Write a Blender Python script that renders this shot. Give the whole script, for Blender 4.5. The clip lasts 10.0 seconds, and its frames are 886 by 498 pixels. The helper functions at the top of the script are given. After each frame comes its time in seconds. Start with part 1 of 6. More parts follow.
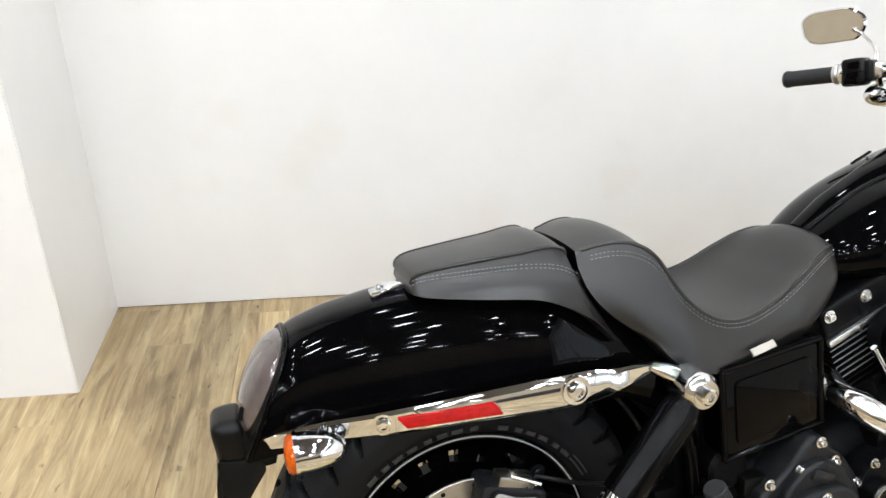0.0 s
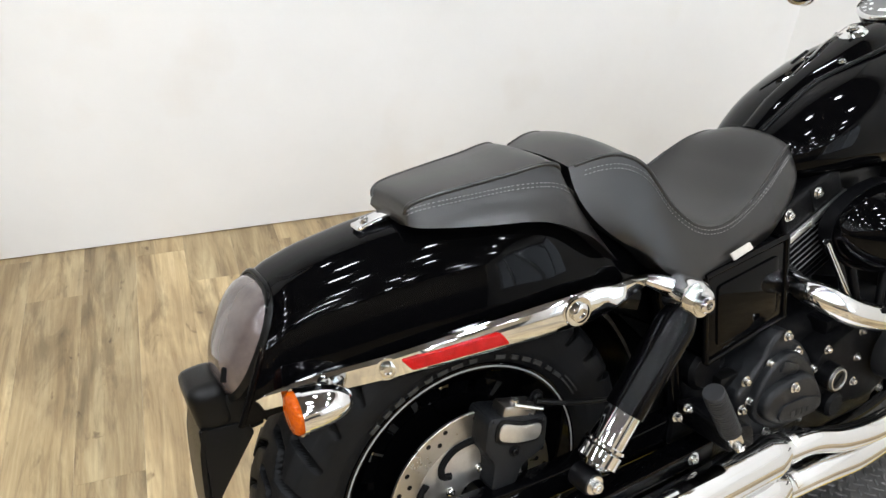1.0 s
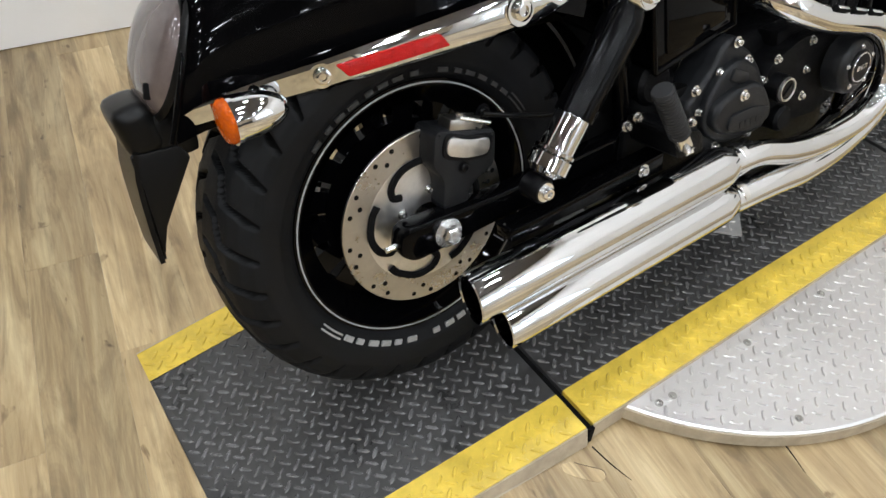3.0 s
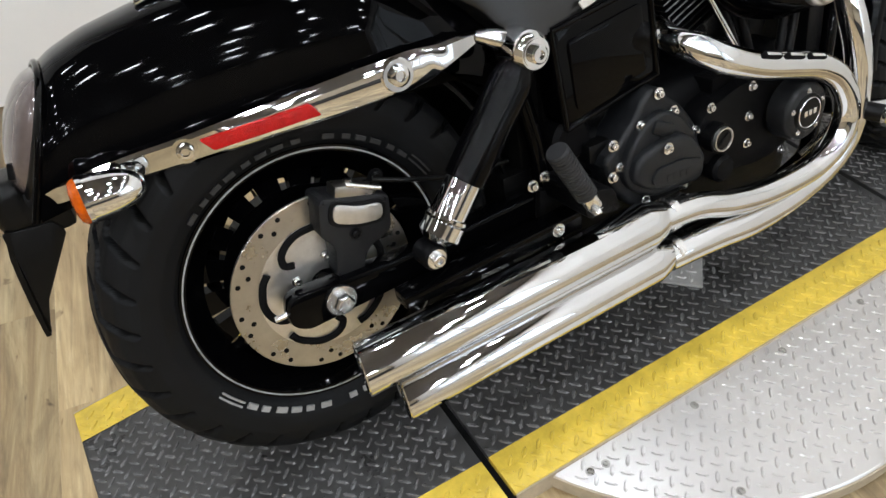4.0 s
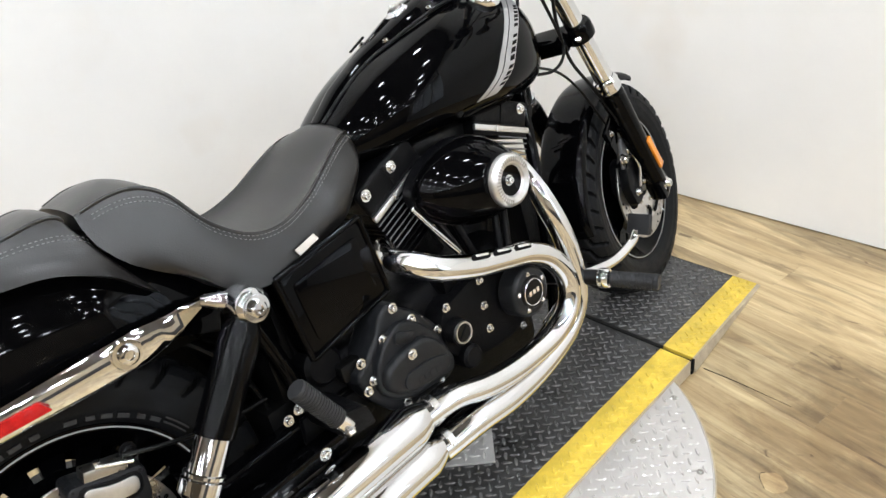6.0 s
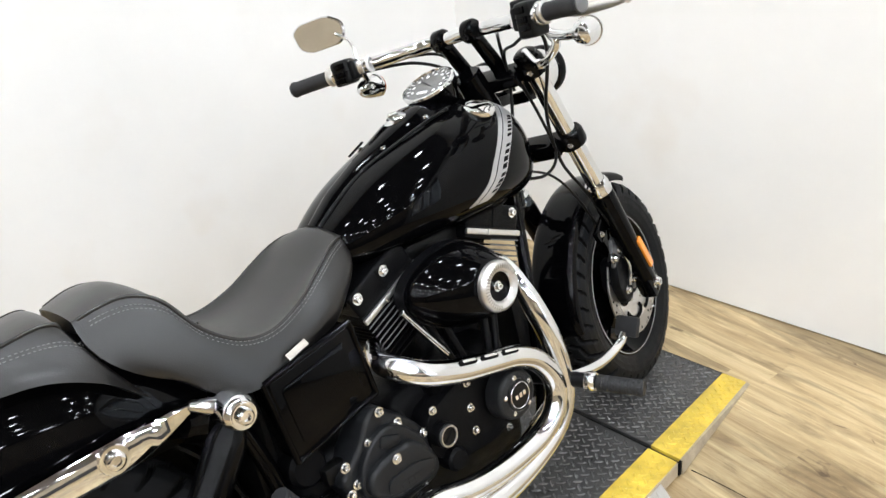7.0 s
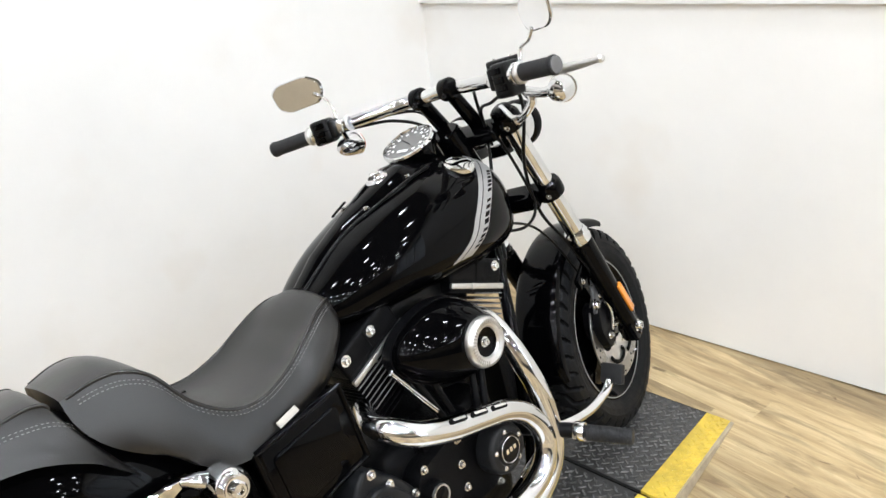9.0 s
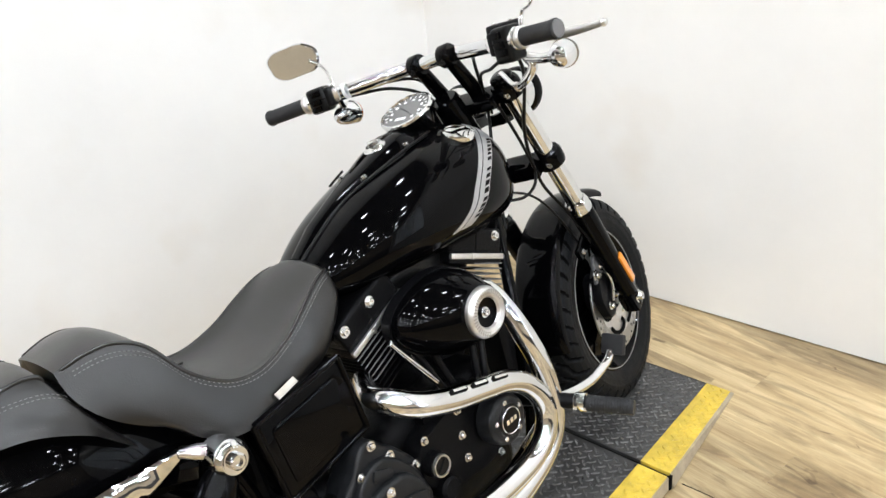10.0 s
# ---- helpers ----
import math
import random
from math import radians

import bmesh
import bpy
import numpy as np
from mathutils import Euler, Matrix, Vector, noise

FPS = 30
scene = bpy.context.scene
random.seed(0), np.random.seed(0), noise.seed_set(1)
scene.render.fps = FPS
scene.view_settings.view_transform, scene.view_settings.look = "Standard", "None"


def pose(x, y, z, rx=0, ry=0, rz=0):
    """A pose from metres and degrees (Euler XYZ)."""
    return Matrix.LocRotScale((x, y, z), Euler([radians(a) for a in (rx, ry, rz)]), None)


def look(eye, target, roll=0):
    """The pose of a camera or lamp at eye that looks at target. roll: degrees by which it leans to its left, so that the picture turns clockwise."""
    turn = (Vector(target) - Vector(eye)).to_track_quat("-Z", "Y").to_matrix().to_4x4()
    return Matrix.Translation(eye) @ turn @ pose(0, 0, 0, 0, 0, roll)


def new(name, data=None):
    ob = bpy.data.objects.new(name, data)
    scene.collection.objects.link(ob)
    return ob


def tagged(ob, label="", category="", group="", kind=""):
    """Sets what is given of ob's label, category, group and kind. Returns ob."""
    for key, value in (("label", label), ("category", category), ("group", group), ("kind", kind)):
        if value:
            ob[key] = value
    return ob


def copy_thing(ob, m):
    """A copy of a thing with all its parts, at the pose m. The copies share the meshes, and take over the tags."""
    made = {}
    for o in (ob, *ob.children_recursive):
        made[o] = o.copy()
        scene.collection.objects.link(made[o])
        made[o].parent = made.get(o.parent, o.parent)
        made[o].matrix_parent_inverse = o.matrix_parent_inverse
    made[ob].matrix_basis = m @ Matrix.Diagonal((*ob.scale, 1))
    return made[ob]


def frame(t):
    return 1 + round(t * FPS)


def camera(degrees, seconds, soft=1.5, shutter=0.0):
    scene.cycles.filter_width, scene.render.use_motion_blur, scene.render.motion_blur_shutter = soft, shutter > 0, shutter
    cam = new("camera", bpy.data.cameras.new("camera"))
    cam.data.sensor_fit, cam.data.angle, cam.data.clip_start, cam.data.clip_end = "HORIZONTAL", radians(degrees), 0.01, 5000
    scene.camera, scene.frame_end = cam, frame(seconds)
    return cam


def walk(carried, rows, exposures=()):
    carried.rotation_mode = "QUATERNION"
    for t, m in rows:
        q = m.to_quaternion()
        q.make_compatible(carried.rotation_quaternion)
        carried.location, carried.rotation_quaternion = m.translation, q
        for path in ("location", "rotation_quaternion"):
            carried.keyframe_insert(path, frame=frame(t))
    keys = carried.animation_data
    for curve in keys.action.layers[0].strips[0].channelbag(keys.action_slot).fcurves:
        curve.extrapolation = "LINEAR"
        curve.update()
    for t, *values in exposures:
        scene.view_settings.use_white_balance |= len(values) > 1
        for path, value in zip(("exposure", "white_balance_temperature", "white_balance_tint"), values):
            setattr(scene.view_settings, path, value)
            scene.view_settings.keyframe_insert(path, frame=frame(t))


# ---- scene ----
cam = camera(61.2, 10.0)
PATH = [
    (0, (-0.326, -0.85, 1.379), (0.217, 0.848, 0.473), 1.1),
    (0.3, (-0.401, -0.792, 1.373), (0.179, 0.724, 0.386), 1.1),
    (0.5, (-0.448, -0.741, 1.389), (0.282, 0.824, 0.379), -0.0),
    (0.8, (-0.485, -0.707, 1.359), (0.328, 0.703, 0.379), 1.7),
    (1, (-0.49, -0.679, 1.336), (0.388, 0.755, 0.253), 3.8),
    (1.2, (-0.496, -0.685, 1.306), (0.304, 0.647, 0.212), 4.7),
    (1.5, (-0.503, -0.683, 1.258), (0.318, 0.639, 0.002), 4.9),
    (1.8, (-0.512, -0.694, 1.213), (0.265, 0.482, -0.061), 6.0),
    (2, (-0.512, -0.684, 1.196), (0.324, 0.463, -0.213), 8.2),
    (2.2, (-0.511, -0.706, 1.175), (0.297, 0.432, -0.258), 7.9),
    (3.3, (-0.497, -0.777, 1.162), (0.35, 0.364, -0.246), 1.3),
    (3.5, (-0.437, -0.793, 1.159), (0.384, 0.348, -0.263), 1.3),
    (3.7, (-0.353, -0.824, 1.164), (0.384, 0.343, -0.142), -1.2),
    (4, (-0.248, -0.849, 1.188), (0.469, 0.424, -0.178), -3.0),
    (4.2, (-0.192, -0.865, 1.179), (0.539, 0.351, -0.086), -3.7),
    (4.5, (-0.133, -0.882, 1.196), (0.721, 0.353, -0.126), -4.9),
    (4.8, (-0.114, -0.916, 1.221), (0.78, 0.288, 0.054), -7.3),
    (5, (-0.11, -0.933, 1.237), (0.89, 0.312, 0.033), -7.7),
    (5.2, (-0.112, -0.952, 1.237), (0.858, 0.185, 0.063), -7.8),
    (5.5, (-0.109, -0.956, 1.25), (0.999, 0.231, 0.083), -7.0),
    (5.7, (-0.091, -0.964, 1.277), (1.005, 0.183, 0.231), -7.2),
    (5.9, (-0.099, -1.002, 1.31), (0.996, 0.17, 0.293), -6.5),
    (6, (-0.101, -0.995, 1.312), (1.076, 0.249, 0.28), -6.6),
    (6.2, (-0.084, -1.02, 1.339), (1.104, 0.251, 0.353), -6.9),
    (7.3, (-0.067, -1.008, 1.419), (1.144, 0.223, 0.628), -4.2),
    (7.5, (-0.058, -1.004, 1.434), (1.235, 0.299, 0.641), -4.4),
    (7.8, (-0.052, -1.003, 1.45), (1.125, 0.284, 0.696), -5.0),
    (8, (-0.08, -0.987, 1.448), (1.175, 0.357, 0.661), -4.3),
    (8.3, (-0.086, -0.981, 1.463), (1.141, 0.26, 0.712), -2.8),
    (8.5, (-0.097, -0.981, 1.458), (1.209, 0.323, 0.687), -4.4),
    (8.8, (-0.077, -0.993, 1.462), (1.154, 0.229, 0.687), -5.4),
    (9, (-0.08, -0.998, 1.453), (1.238, 0.271, 0.644), -5.6),
    (9.3, (-0.067, -1.004, 1.458), (1.168, 0.203, 0.666), -5.4),
    (9.5, (-0.075, -0.997, 1.442), (1.208, 0.288, 0.603), -7.0),
    (9.7, (-0.069, -0.992, 1.453), (1.145, 0.223, 0.64), -6.6),
    (10, (-0.07, -0.982, 1.435), (1.226, 0.267, 0.563), -5.8),
]
walk(cam, [(t, look(eye, target, roll)) for t, eye, target, roll in PATH],
     [(0.0, 0.08), (1.5, 0.06), (2.0, -0.1), (3.5, -0.3), (4.2, -0.3), (5.0, -0.08), (6.0, 0.12), (7.5, 0.15), (10.0, 0.13)])

# ---------- world, light, exposure ----------
LEAN_DEG, Y0 = 13.5, -0.0134
world = bpy.data.worlds.new("showroom")
scene.world = world
world.use_nodes = True
world.node_tree.nodes["Background"].inputs[0].default_value = (0.78, 0.88, 1.0, 1)
world.node_tree.nodes["Background"].inputs[1].default_value = 3.6
scene.view_settings.exposure = 0.0
LAMP = 240.0


# ---------- materials ----------
def mat(name, color=(0.5, 0.5, 0.5), rough=0.5, metal=0.0, coat=0.0, bump=0.0, bscale=200.0, var=0.0, vscale=8.0, rvar=0.0, spec=0.5,
        emit=None, trans=0.0, ior=1.5, detail=6.0, cell=False, coord="Object"):
    m = bpy.data.materials.new(name)
    m.use_nodes = True
    nt = m.node_tree
    b = nt.nodes["Principled BSDF"]
    b.inputs["Base Color"].default_value = (*color, 1)
    b.inputs["Roughness"].default_value = rough
    b.inputs["Metallic"].default_value = metal
    b.inputs["Coat Weight"].default_value = coat
    b.inputs["Coat Roughness"].default_value = 0.03
    b.inputs["Specular IOR Level"].default_value = spec
    b.inputs["Transmission Weight"].default_value = trans
    b.inputs["IOR"].default_value = ior
    if emit:
        b.inputs["Emission Color"].default_value = (*emit[:3], 1)
        b.inputs["Emission Strength"].default_value = emit[3]
    tc = nt.nodes.new("ShaderNodeTexCoord")
    if var or rvar:
        n = nt.nodes.new("ShaderNodeTexNoise")
        n.inputs["Scale"].default_value = vscale
        n.inputs["Detail"].default_value = detail
        n.inputs["Roughness"].default_value = 0.65
        nt.links.new(tc.outputs[coord], n.inputs["Vector"])
        if var:
            r = nt.nodes.new("ShaderNodeMapRange")
            r.inputs["From Min"].default_value, r.inputs["From Max"].default_value = 0.3, 0.7
            r.inputs["To Min"].default_value, r.inputs["To Max"].default_value = 1 - var, 1 + var
            nt.links.new(n.outputs["Fac"], r.inputs["Value"])
            mx = nt.nodes.new("ShaderNodeMix")
            mx.data_type, mx.blend_type = "RGBA", "MULTIPLY"
            mx.inputs[0].default_value = 1.0
            mx.inputs[6].default_value = (*color, 1)
            nt.links.new(r.outputs[0], mx.inputs[7])
            nt.links.new(mx.outputs[2], b.inputs["Base Color"])
        if rvar:
            r2 = nt.nodes.new("ShaderNodeMapRange")
            r2.inputs["From Min"].default_value, r2.inputs["From Max"].default_value = 0.3, 0.7
            r2.inputs["To Min"].default_value, r2.inputs["To Max"].default_value = max(0.0, rough - rvar), rough + rvar
            nt.links.new(n.outputs["Fac"], r2.inputs["Value"])
            nt.links.new(r2.outputs[0], b.inputs["Roughness"])
    if bump:
        t = nt.nodes.new("ShaderNodeTexVoronoi" if cell else "ShaderNodeTexNoise")
        t.inputs["Scale"].default_value = bscale
        nt.links.new(tc.outputs[coord], t.inputs["Vector"])
        bp = nt.nodes.new("ShaderNodeBump")
        bp.inputs["Strength"].default_value = bump
        bp.inputs["Distance"].default_value = 0.002
        nt.links.new(t.outputs[0], bp.inputs["Height"])
        nt.links.new(bp.outputs[0], b.inputs["Normal"])
    return m


PAINT = mat("gloss_black_paint", (0.001, 0.001, 0.0012), 0.045, 0, 0.0, spec=0.095, rvar=0.015, vscale=30)
SHOCKM = mat("baked_black_enamel", (0.001, 0.001, 0.0012), 0.17, 0, 0.0, spec=0.10, rvar=0.02, vscale=30)
SATIN = mat("satin_black_metal", (0.0025, 0.0025, 0.003), 0.36, 0.0, spec=0.15, bump=0.15, bscale=900, rvar=0.08, vscale=40)
COVER = mat("dark_grey_cast_cover", (0.0068, 0.0073, 0.0083), 0.42, 0.0, spec=0.25, bump=0.25, bscale=1200, rvar=0.08, vscale=60)
CAST = mat("black_wrinkle_cast", (0.002, 0.002, 0.0024), 0.42, 0.0, spec=0.10, bump=0.35, bscale=1200, rvar=0.08, vscale=60)
BLKPL = mat("black_plastic", (0.003, 0.003, 0.003), 0.32, spec=0.17, bump=0.08, bscale=800)
CHROME = mat("chrome", (0.70, 0.705, 0.71), 0.035, 1.0, rvar=0.02, vscale=25)
CHROME2 = mat("soft_chrome", (0.78, 0.775, 0.765), 0.22, 1.0, rvar=0.05, vscale=60)
STEEL = mat("brushed_steel", (0.40, 0.385, 0.36), 0.3, 1.0, var=0.12, vscale=25, rvar=0.06, detail=4.0)
ALU = mat("cast_aluminium", (0.66, 0.65, 0.635), 0.36, 1.0, var=0.1, vscale=80, rvar=0.08)
RUBBER = mat("tyre_rubber", (0.0045, 0.0048, 0.0056), 0.55, spec=0.15, bump=0.2, bscale=600, var=0.25, vscale=30, rvar=0.1)
# near-black copy of the rubber; paints the shade inside the tread grooves
GROOVE_SHADE = mat("tyre_groove_shade", (0.0012, 0.0012, 0.0012), 0.9, spec=0.1)
GRIPM = mat("grip_rubber", (0.017, 0.017, 0.018), 0.6, spec=0.3, bump=0.3, bscale=500, var=0.2, vscale=50)
LEATHER = mat("black_leather", (0.0055, 0.005, 0.0046), 0.33, spec=0.56, bump=0.07, bscale=420, cell=True, var=0.25, vscale=7, rvar=0.05)
THREAD = mat("seat_thread", (0.22, 0.215, 0.21), 0.8)
WHITE = mat("white_lettering", (0.27, 0.27, 0.268), 0.6, var=0.15, vscale=90)
AMBER = mat("amber_lens", (0.43, 0.068, 0.0005), 0.12, 0, 0.0, spec=0.35, bump=0.5, bscale=200, cell=True, var=0.25, vscale=90)
ORANGE = mat("orange_reflector", (0.75, 0.25, 0.015), 0.15, 0, 0.6, bump=0.25, bscale=500, cell=True)
RED = mat("red_reflector", (0.36, 0.006, 0.006), 0.2, 0, 0.0, spec=0.3, bump=0.35, bscale=500, cell=True, var=0.2, vscale=60)
LENS = mat("smoked_tail_lens", (0.085, 0.066, 0.062), 0.12, 0, 0.5, var=0.2, vscale=25)
SILVER = mat("silver_tank_paint", (0.42, 0.42, 0.425), 0.36, 0.6, 0.3, var=0.06, vscale=300)
LABEL = mat("paper_label", (0.42, 0.385, 0.34), 0.6, var=0.1, vscale=90)
YTAG = mat("yellow_tag", (0.75, 0.5, 0.03), 0.5)
MIRROR = mat("mirror_glass", (0.9, 0.9, 0.9), 0.01, 1.0)
DIAL = mat("dial_face", (0.13, 0.128, 0.124), 0.14, 0.0, 0.0, spec=0.45)
FINE = mat("fin_edge_grey", (0.11, 0.11, 0.112), 0.4, 0.0)
# dark copy of the white lettering, with the fender's shadow in its colour
SHADED = mat("shaded_lettering", (0.012, 0.012, 0.012), 0.6, var=0.3, vscale=90)
LAMPM = mat("lamp_diffuser", (0.9, 0.9, 0.9), 0.5, emit=(0.93, 0.985, 1.05, LAMP))
TUBEM = mat("strip_tube", (0.9, 0.9, 0.9), 0.5, emit=(0.95, 0.985, 1.03, 40.0))
HOUSING = mat("lamp_housing", (0.7, 0.7, 0.7), 0.5)
WALLM = mat("white_wall_panel", (0.82, 0.81, 0.79), 0.34, bump=0.03, bscale=60, var=0.03, vscale=1.6, rvar=0.0, coord="Object")
smear_tree = WALLM.node_tree
smear_bsdf = smear_tree.nodes["Principled BSDF"]
smear_in = smear_bsdf.inputs["Base Color"].links[0].from_socket
smear_noise = smear_tree.nodes.new("ShaderNodeTexNoise")
smear_noise.inputs["Scale"].default_value, smear_noise.inputs["Detail"].default_value = 2.3, 3.0
smear_tree.links.new(smear_tree.nodes["Texture Coordinate"].outputs["Object"], smear_noise.inputs["Vector"])
smear_ramp = smear_tree.nodes.new("ShaderNodeValToRGB")
smear_ramp.color_ramp.elements[0].position, smear_ramp.color_ramp.elements[0].color = 0.60, (1, 1, 1, 1)
smear_ramp.color_ramp.elements[1].position, smear_ramp.color_ramp.elements[1].color = 0.74, (0.955, 0.93, 0.90, 1)
smear_tree.links.new(smear_noise.outputs["Fac"], smear_ramp.inputs[0])
smear_mix = smear_tree.nodes.new("ShaderNodeMix")
smear_mix.data_type, smear_mix.blend_type = "RGBA", "MULTIPLY"
smear_mix.inputs[0].default_value = 1.0
smear_tree.links.new(smear_in, smear_mix.inputs[6])
smear_tree.links.new(smear_ramp.outputs[0], smear_mix.inputs[7])
smear_tree.links.new(smear_mix.outputs[2], smear_bsdf.inputs["Base Color"])
TRIMM = mat("white_trim", (0.75, 0.75, 0.74), 0.35, var=0.04, vscale=9)
CEILM = mat("ceiling_grey", (0.11, 0.10, 0.09), 0.8, var=0.06, vscale=3)
DECKM = mat("black_deck_paint", (0.036, 0.035, 0.034), 0.35, 0.0, var=0.35, vscale=9, rvar=0.12, bump=0.1, bscale=300)
# lugs paler than the deck: wear, plus their highlights put into the colour
TREAD = mat("worn_glint_tread", (0.095, 0.094, 0.093), 0.24, 0.0, var=0.5, vscale=14, rvar=0.1)
YELLOW = mat("yellow_safety_paint", (0.61, 0.435, 0.055), 0.4, var=0.25, vscale=16, rvar=0.1, bump=0.1, bscale=200)
PLATE = mat("aluminium_tread_plate", (0.68, 0.66, 0.645), 0.3, 0.9, var=0.05, vscale=3, rvar=0.03, detail=2.0)
WORNPL = mat("worn_aluminium_plate", (0.52, 0.515, 0.50), 0.42, 0.35, var=0.1, vscale=30, rvar=0.08)
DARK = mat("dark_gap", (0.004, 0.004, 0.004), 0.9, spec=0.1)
EDGE = mat("worn_steel_edge", (0.36, 0.30, 0.215), 0.55, 0.0, var=0.25, vscale=20)


def wood_material():
    m = bpy.data.materials.new("oak_vinyl_plank")
    m.use_nodes = True
    nt = m.node_tree
    N, Lk = nt.nodes, nt.links
    b = N["Principled BSDF"]
    tc, oi, geo = N.new("ShaderNodeTexCoord"), N.new("ShaderNodeObjectInfo"), N.new("ShaderNodeNewGeometry")

    def noise_at(vec, scale, detail, rough, distort=0.0):
        mp = N.new("ShaderNodeMapping")
        mp.inputs["Scale"].default_value = scale
        Lk.new(vec, mp.inputs[0])
        t = N.new("ShaderNodeTexNoise")
        t.inputs["Scale"].default_value, t.inputs["Detail"].default_value = 1.0, detail
        t.inputs["Roughness"].default_value, t.inputs["Distortion"].default_value = rough, distort
        Lk.new(mp.outputs[0], t.inputs["Vector"])
        return t.outputs["Fac"]

    def ramp_of(fac, *stops):
        cr = N.new("ShaderNodeValToRGB")
        while len(cr.color_ramp.elements) < len(stops):
            cr.color_ramp.elements.new(0.5)
        for e, (p, c) in zip(cr.color_ramp.elements, stops):
            e.position, e.color = p, (*c, 1)
        Lk.new(fac, cr.inputs[0])
        return cr.outputs[0]

    def times(a, c, amount=1.0):
        mx = N.new("ShaderNodeMix")
        mx.data_type, mx.blend_type = "RGBA", "MULTIPLY"
        mx.inputs[0].default_value = amount
        Lk.new(a, mx.inputs[6])
        Lk.new(c, mx.inputs[7])
        return mx.outputs[2]

    comb = N.new("ShaderNodeCombineXYZ")
    for k, f in ((0, 7.3), (1, 13.1), (2, 3.7)):
        mm = N.new("ShaderNodeMath"); mm.operation = "MULTIPLY"; mm.inputs[1].default_value = f
        Lk.new(oi.outputs["Random"], mm.inputs[0]); Lk.new(mm.outputs[0], comb.inputs[k])
    off = N.new("ShaderNodeVectorMath"); off.operation = "ADD"
    Lk.new(tc.outputs["Object"], off.inputs[0]); Lk.new(comb.outputs[0], off.inputs[1])
    v = off.outputs[0]
    grain = noise_at(v, (26, 2.0, 1), 9, 0.66, 0.8)
    fine = noise_at(v, (150, 7, 1), 5, 0.7)
    stain = noise_at(v, (15, 2.4, 1), 6, 0.62, 1.2)
    knots = noise_at(v, (16, 7, 1), 3, 0.5, 1.5)
    col = ramp_of(grain, (0.30, (0.28, 0.19, 0.092)), (0.5, (0.44, 0.325, 0.175)), (0.68, (0.585, 0.465, 0.27)))
    col = times(col, ramp_of(fine, (0.35, (0.88, 0.875, 0.87)), (0.62, (1.04, 1.04, 1.04))))
    col = times(col, ramp_of(stain, (0.36, (0.50, 0.48, 0.46)), (0.50, (1, 1, 1))), 0.75)
    col = times(col, ramp_of(knots, (0.26, (0.38, 0.33, 0.29)), (0.33, (1, 1, 1))), 0.9)
    tone = N.new("ShaderNodeMapRange"); tone.inputs["To Min"].default_value, tone.inputs["To Max"].default_value = 0.76, 1.17
    Lk.new(oi.outputs["Random"], tone.inputs["Value"])
    col = times(col, tone.outputs[0])
    worn = noise_at(geo.outputs["Position"], (1.7, 1.1, 1), 7, 0.6, 0.8)
    col = times(col, ramp_of(worn, (0.40, (0.68, 0.65, 0.63)), (0.56, (1.03, 1.02, 0.99))), 0.7)
    # a trodden dark stain beside the turntable
    rel = N.new("ShaderNodeVectorMath"); rel.operation = "SUBTRACT"; rel.inputs[1].default_value = (1.36, -0.72, -0.05)
    Lk.new(geo.outputs["Position"], rel.inputs[0])
    sq_ = N.new("ShaderNodeVectorMath"); sq_.operation = "MULTIPLY"; sq_.inputs[1].default_value = (2.6, 3.4, 1.0)
    Lk.new(rel.outputs[0], sq_.inputs[0])
    ln_ = N.new("ShaderNodeVectorMath"); ln_.operation = "LENGTH"
    Lk.new(sq_.outputs[0], ln_.inputs[0])
    rough_edge = noise_at(geo.outputs["Position"], (7, 5, 1), 6, 0.65, 1.0)
    far_ = N.new("ShaderNodeMath"); far_.operation = "MULTIPLY_ADD"; far_.inputs[1].default_value = 1.6
    Lk.new(rough_edge, far_.inputs[0]); Lk.new(ln_.outputs["Value"], far_.inputs[2])
    half_ = N.new("ShaderNodeMath"); half_.operation = "MULTIPLY"; half_.inputs[1].default_value = 0.5
    Lk.new(far_.outputs[0], half_.inputs[0])
    col = times(col, ramp_of(half_.outputs[0], (0.55, (0.58, 0.52, 0.45)), (0.85, (1, 1, 1))))
    Lk.new(col, b.inputs["Base Color"])
    b.inputs["Roughness"].default_value = 0.38
    bp = N.new("ShaderNodeBump"); bp.inputs["Strength"].default_value = 0.12; bp.inputs["Distance"].default_value = 0.002
    Lk.new(fine, bp.inputs["Height"]); Lk.new(bp.outputs[0], b.inputs["Normal"])
    return m


WOOD = wood_material()
SUBM = mat("plank_joint_brown", (0.10, 0.07, 0.04), 0.8)


# ---------- mesh helpers ----------
def link(name, bm, material, smooth=40):
    me = bpy.data.meshes.new(name)
    bmesh.ops.recalc_face_normals(bm, faces=bm.faces)
    bm.to_mesh(me)
    bm.free()
    me.materials.append(material)
    if smooth:
        for p in me.polygons:
            p.use_smooth = True
        me.set_sharp_from_angle(angle=radians(smooth))
    return new(name, me)


def part(name, bm, material, parent, label="", smooth=40):
    ob = link(name, bm, material, smooth)
    ob.parent = parent
    if label:
        ob["label"] = label
    return ob


def thing(name, bm, material, label, category, group="", kind="", smooth=40):
    return tagged(link(name, bm, material, smooth), label, category, group, kind)


def empty(name, parent=None):
    ob = new(name)
    ob.empty_display_size = 0.05
    ob.parent = parent
    return ob


def bezel(bm, width, segs=2, angle=30):
    es = [e for e in bm.edges if len(e.link_faces) == 2 and e.calc_face_angle(0) > radians(angle)]
    bmesh.ops.bevel(bm, geom=es, offset=width, segments=segs, affect="EDGES", profile=0.6)
    return bm


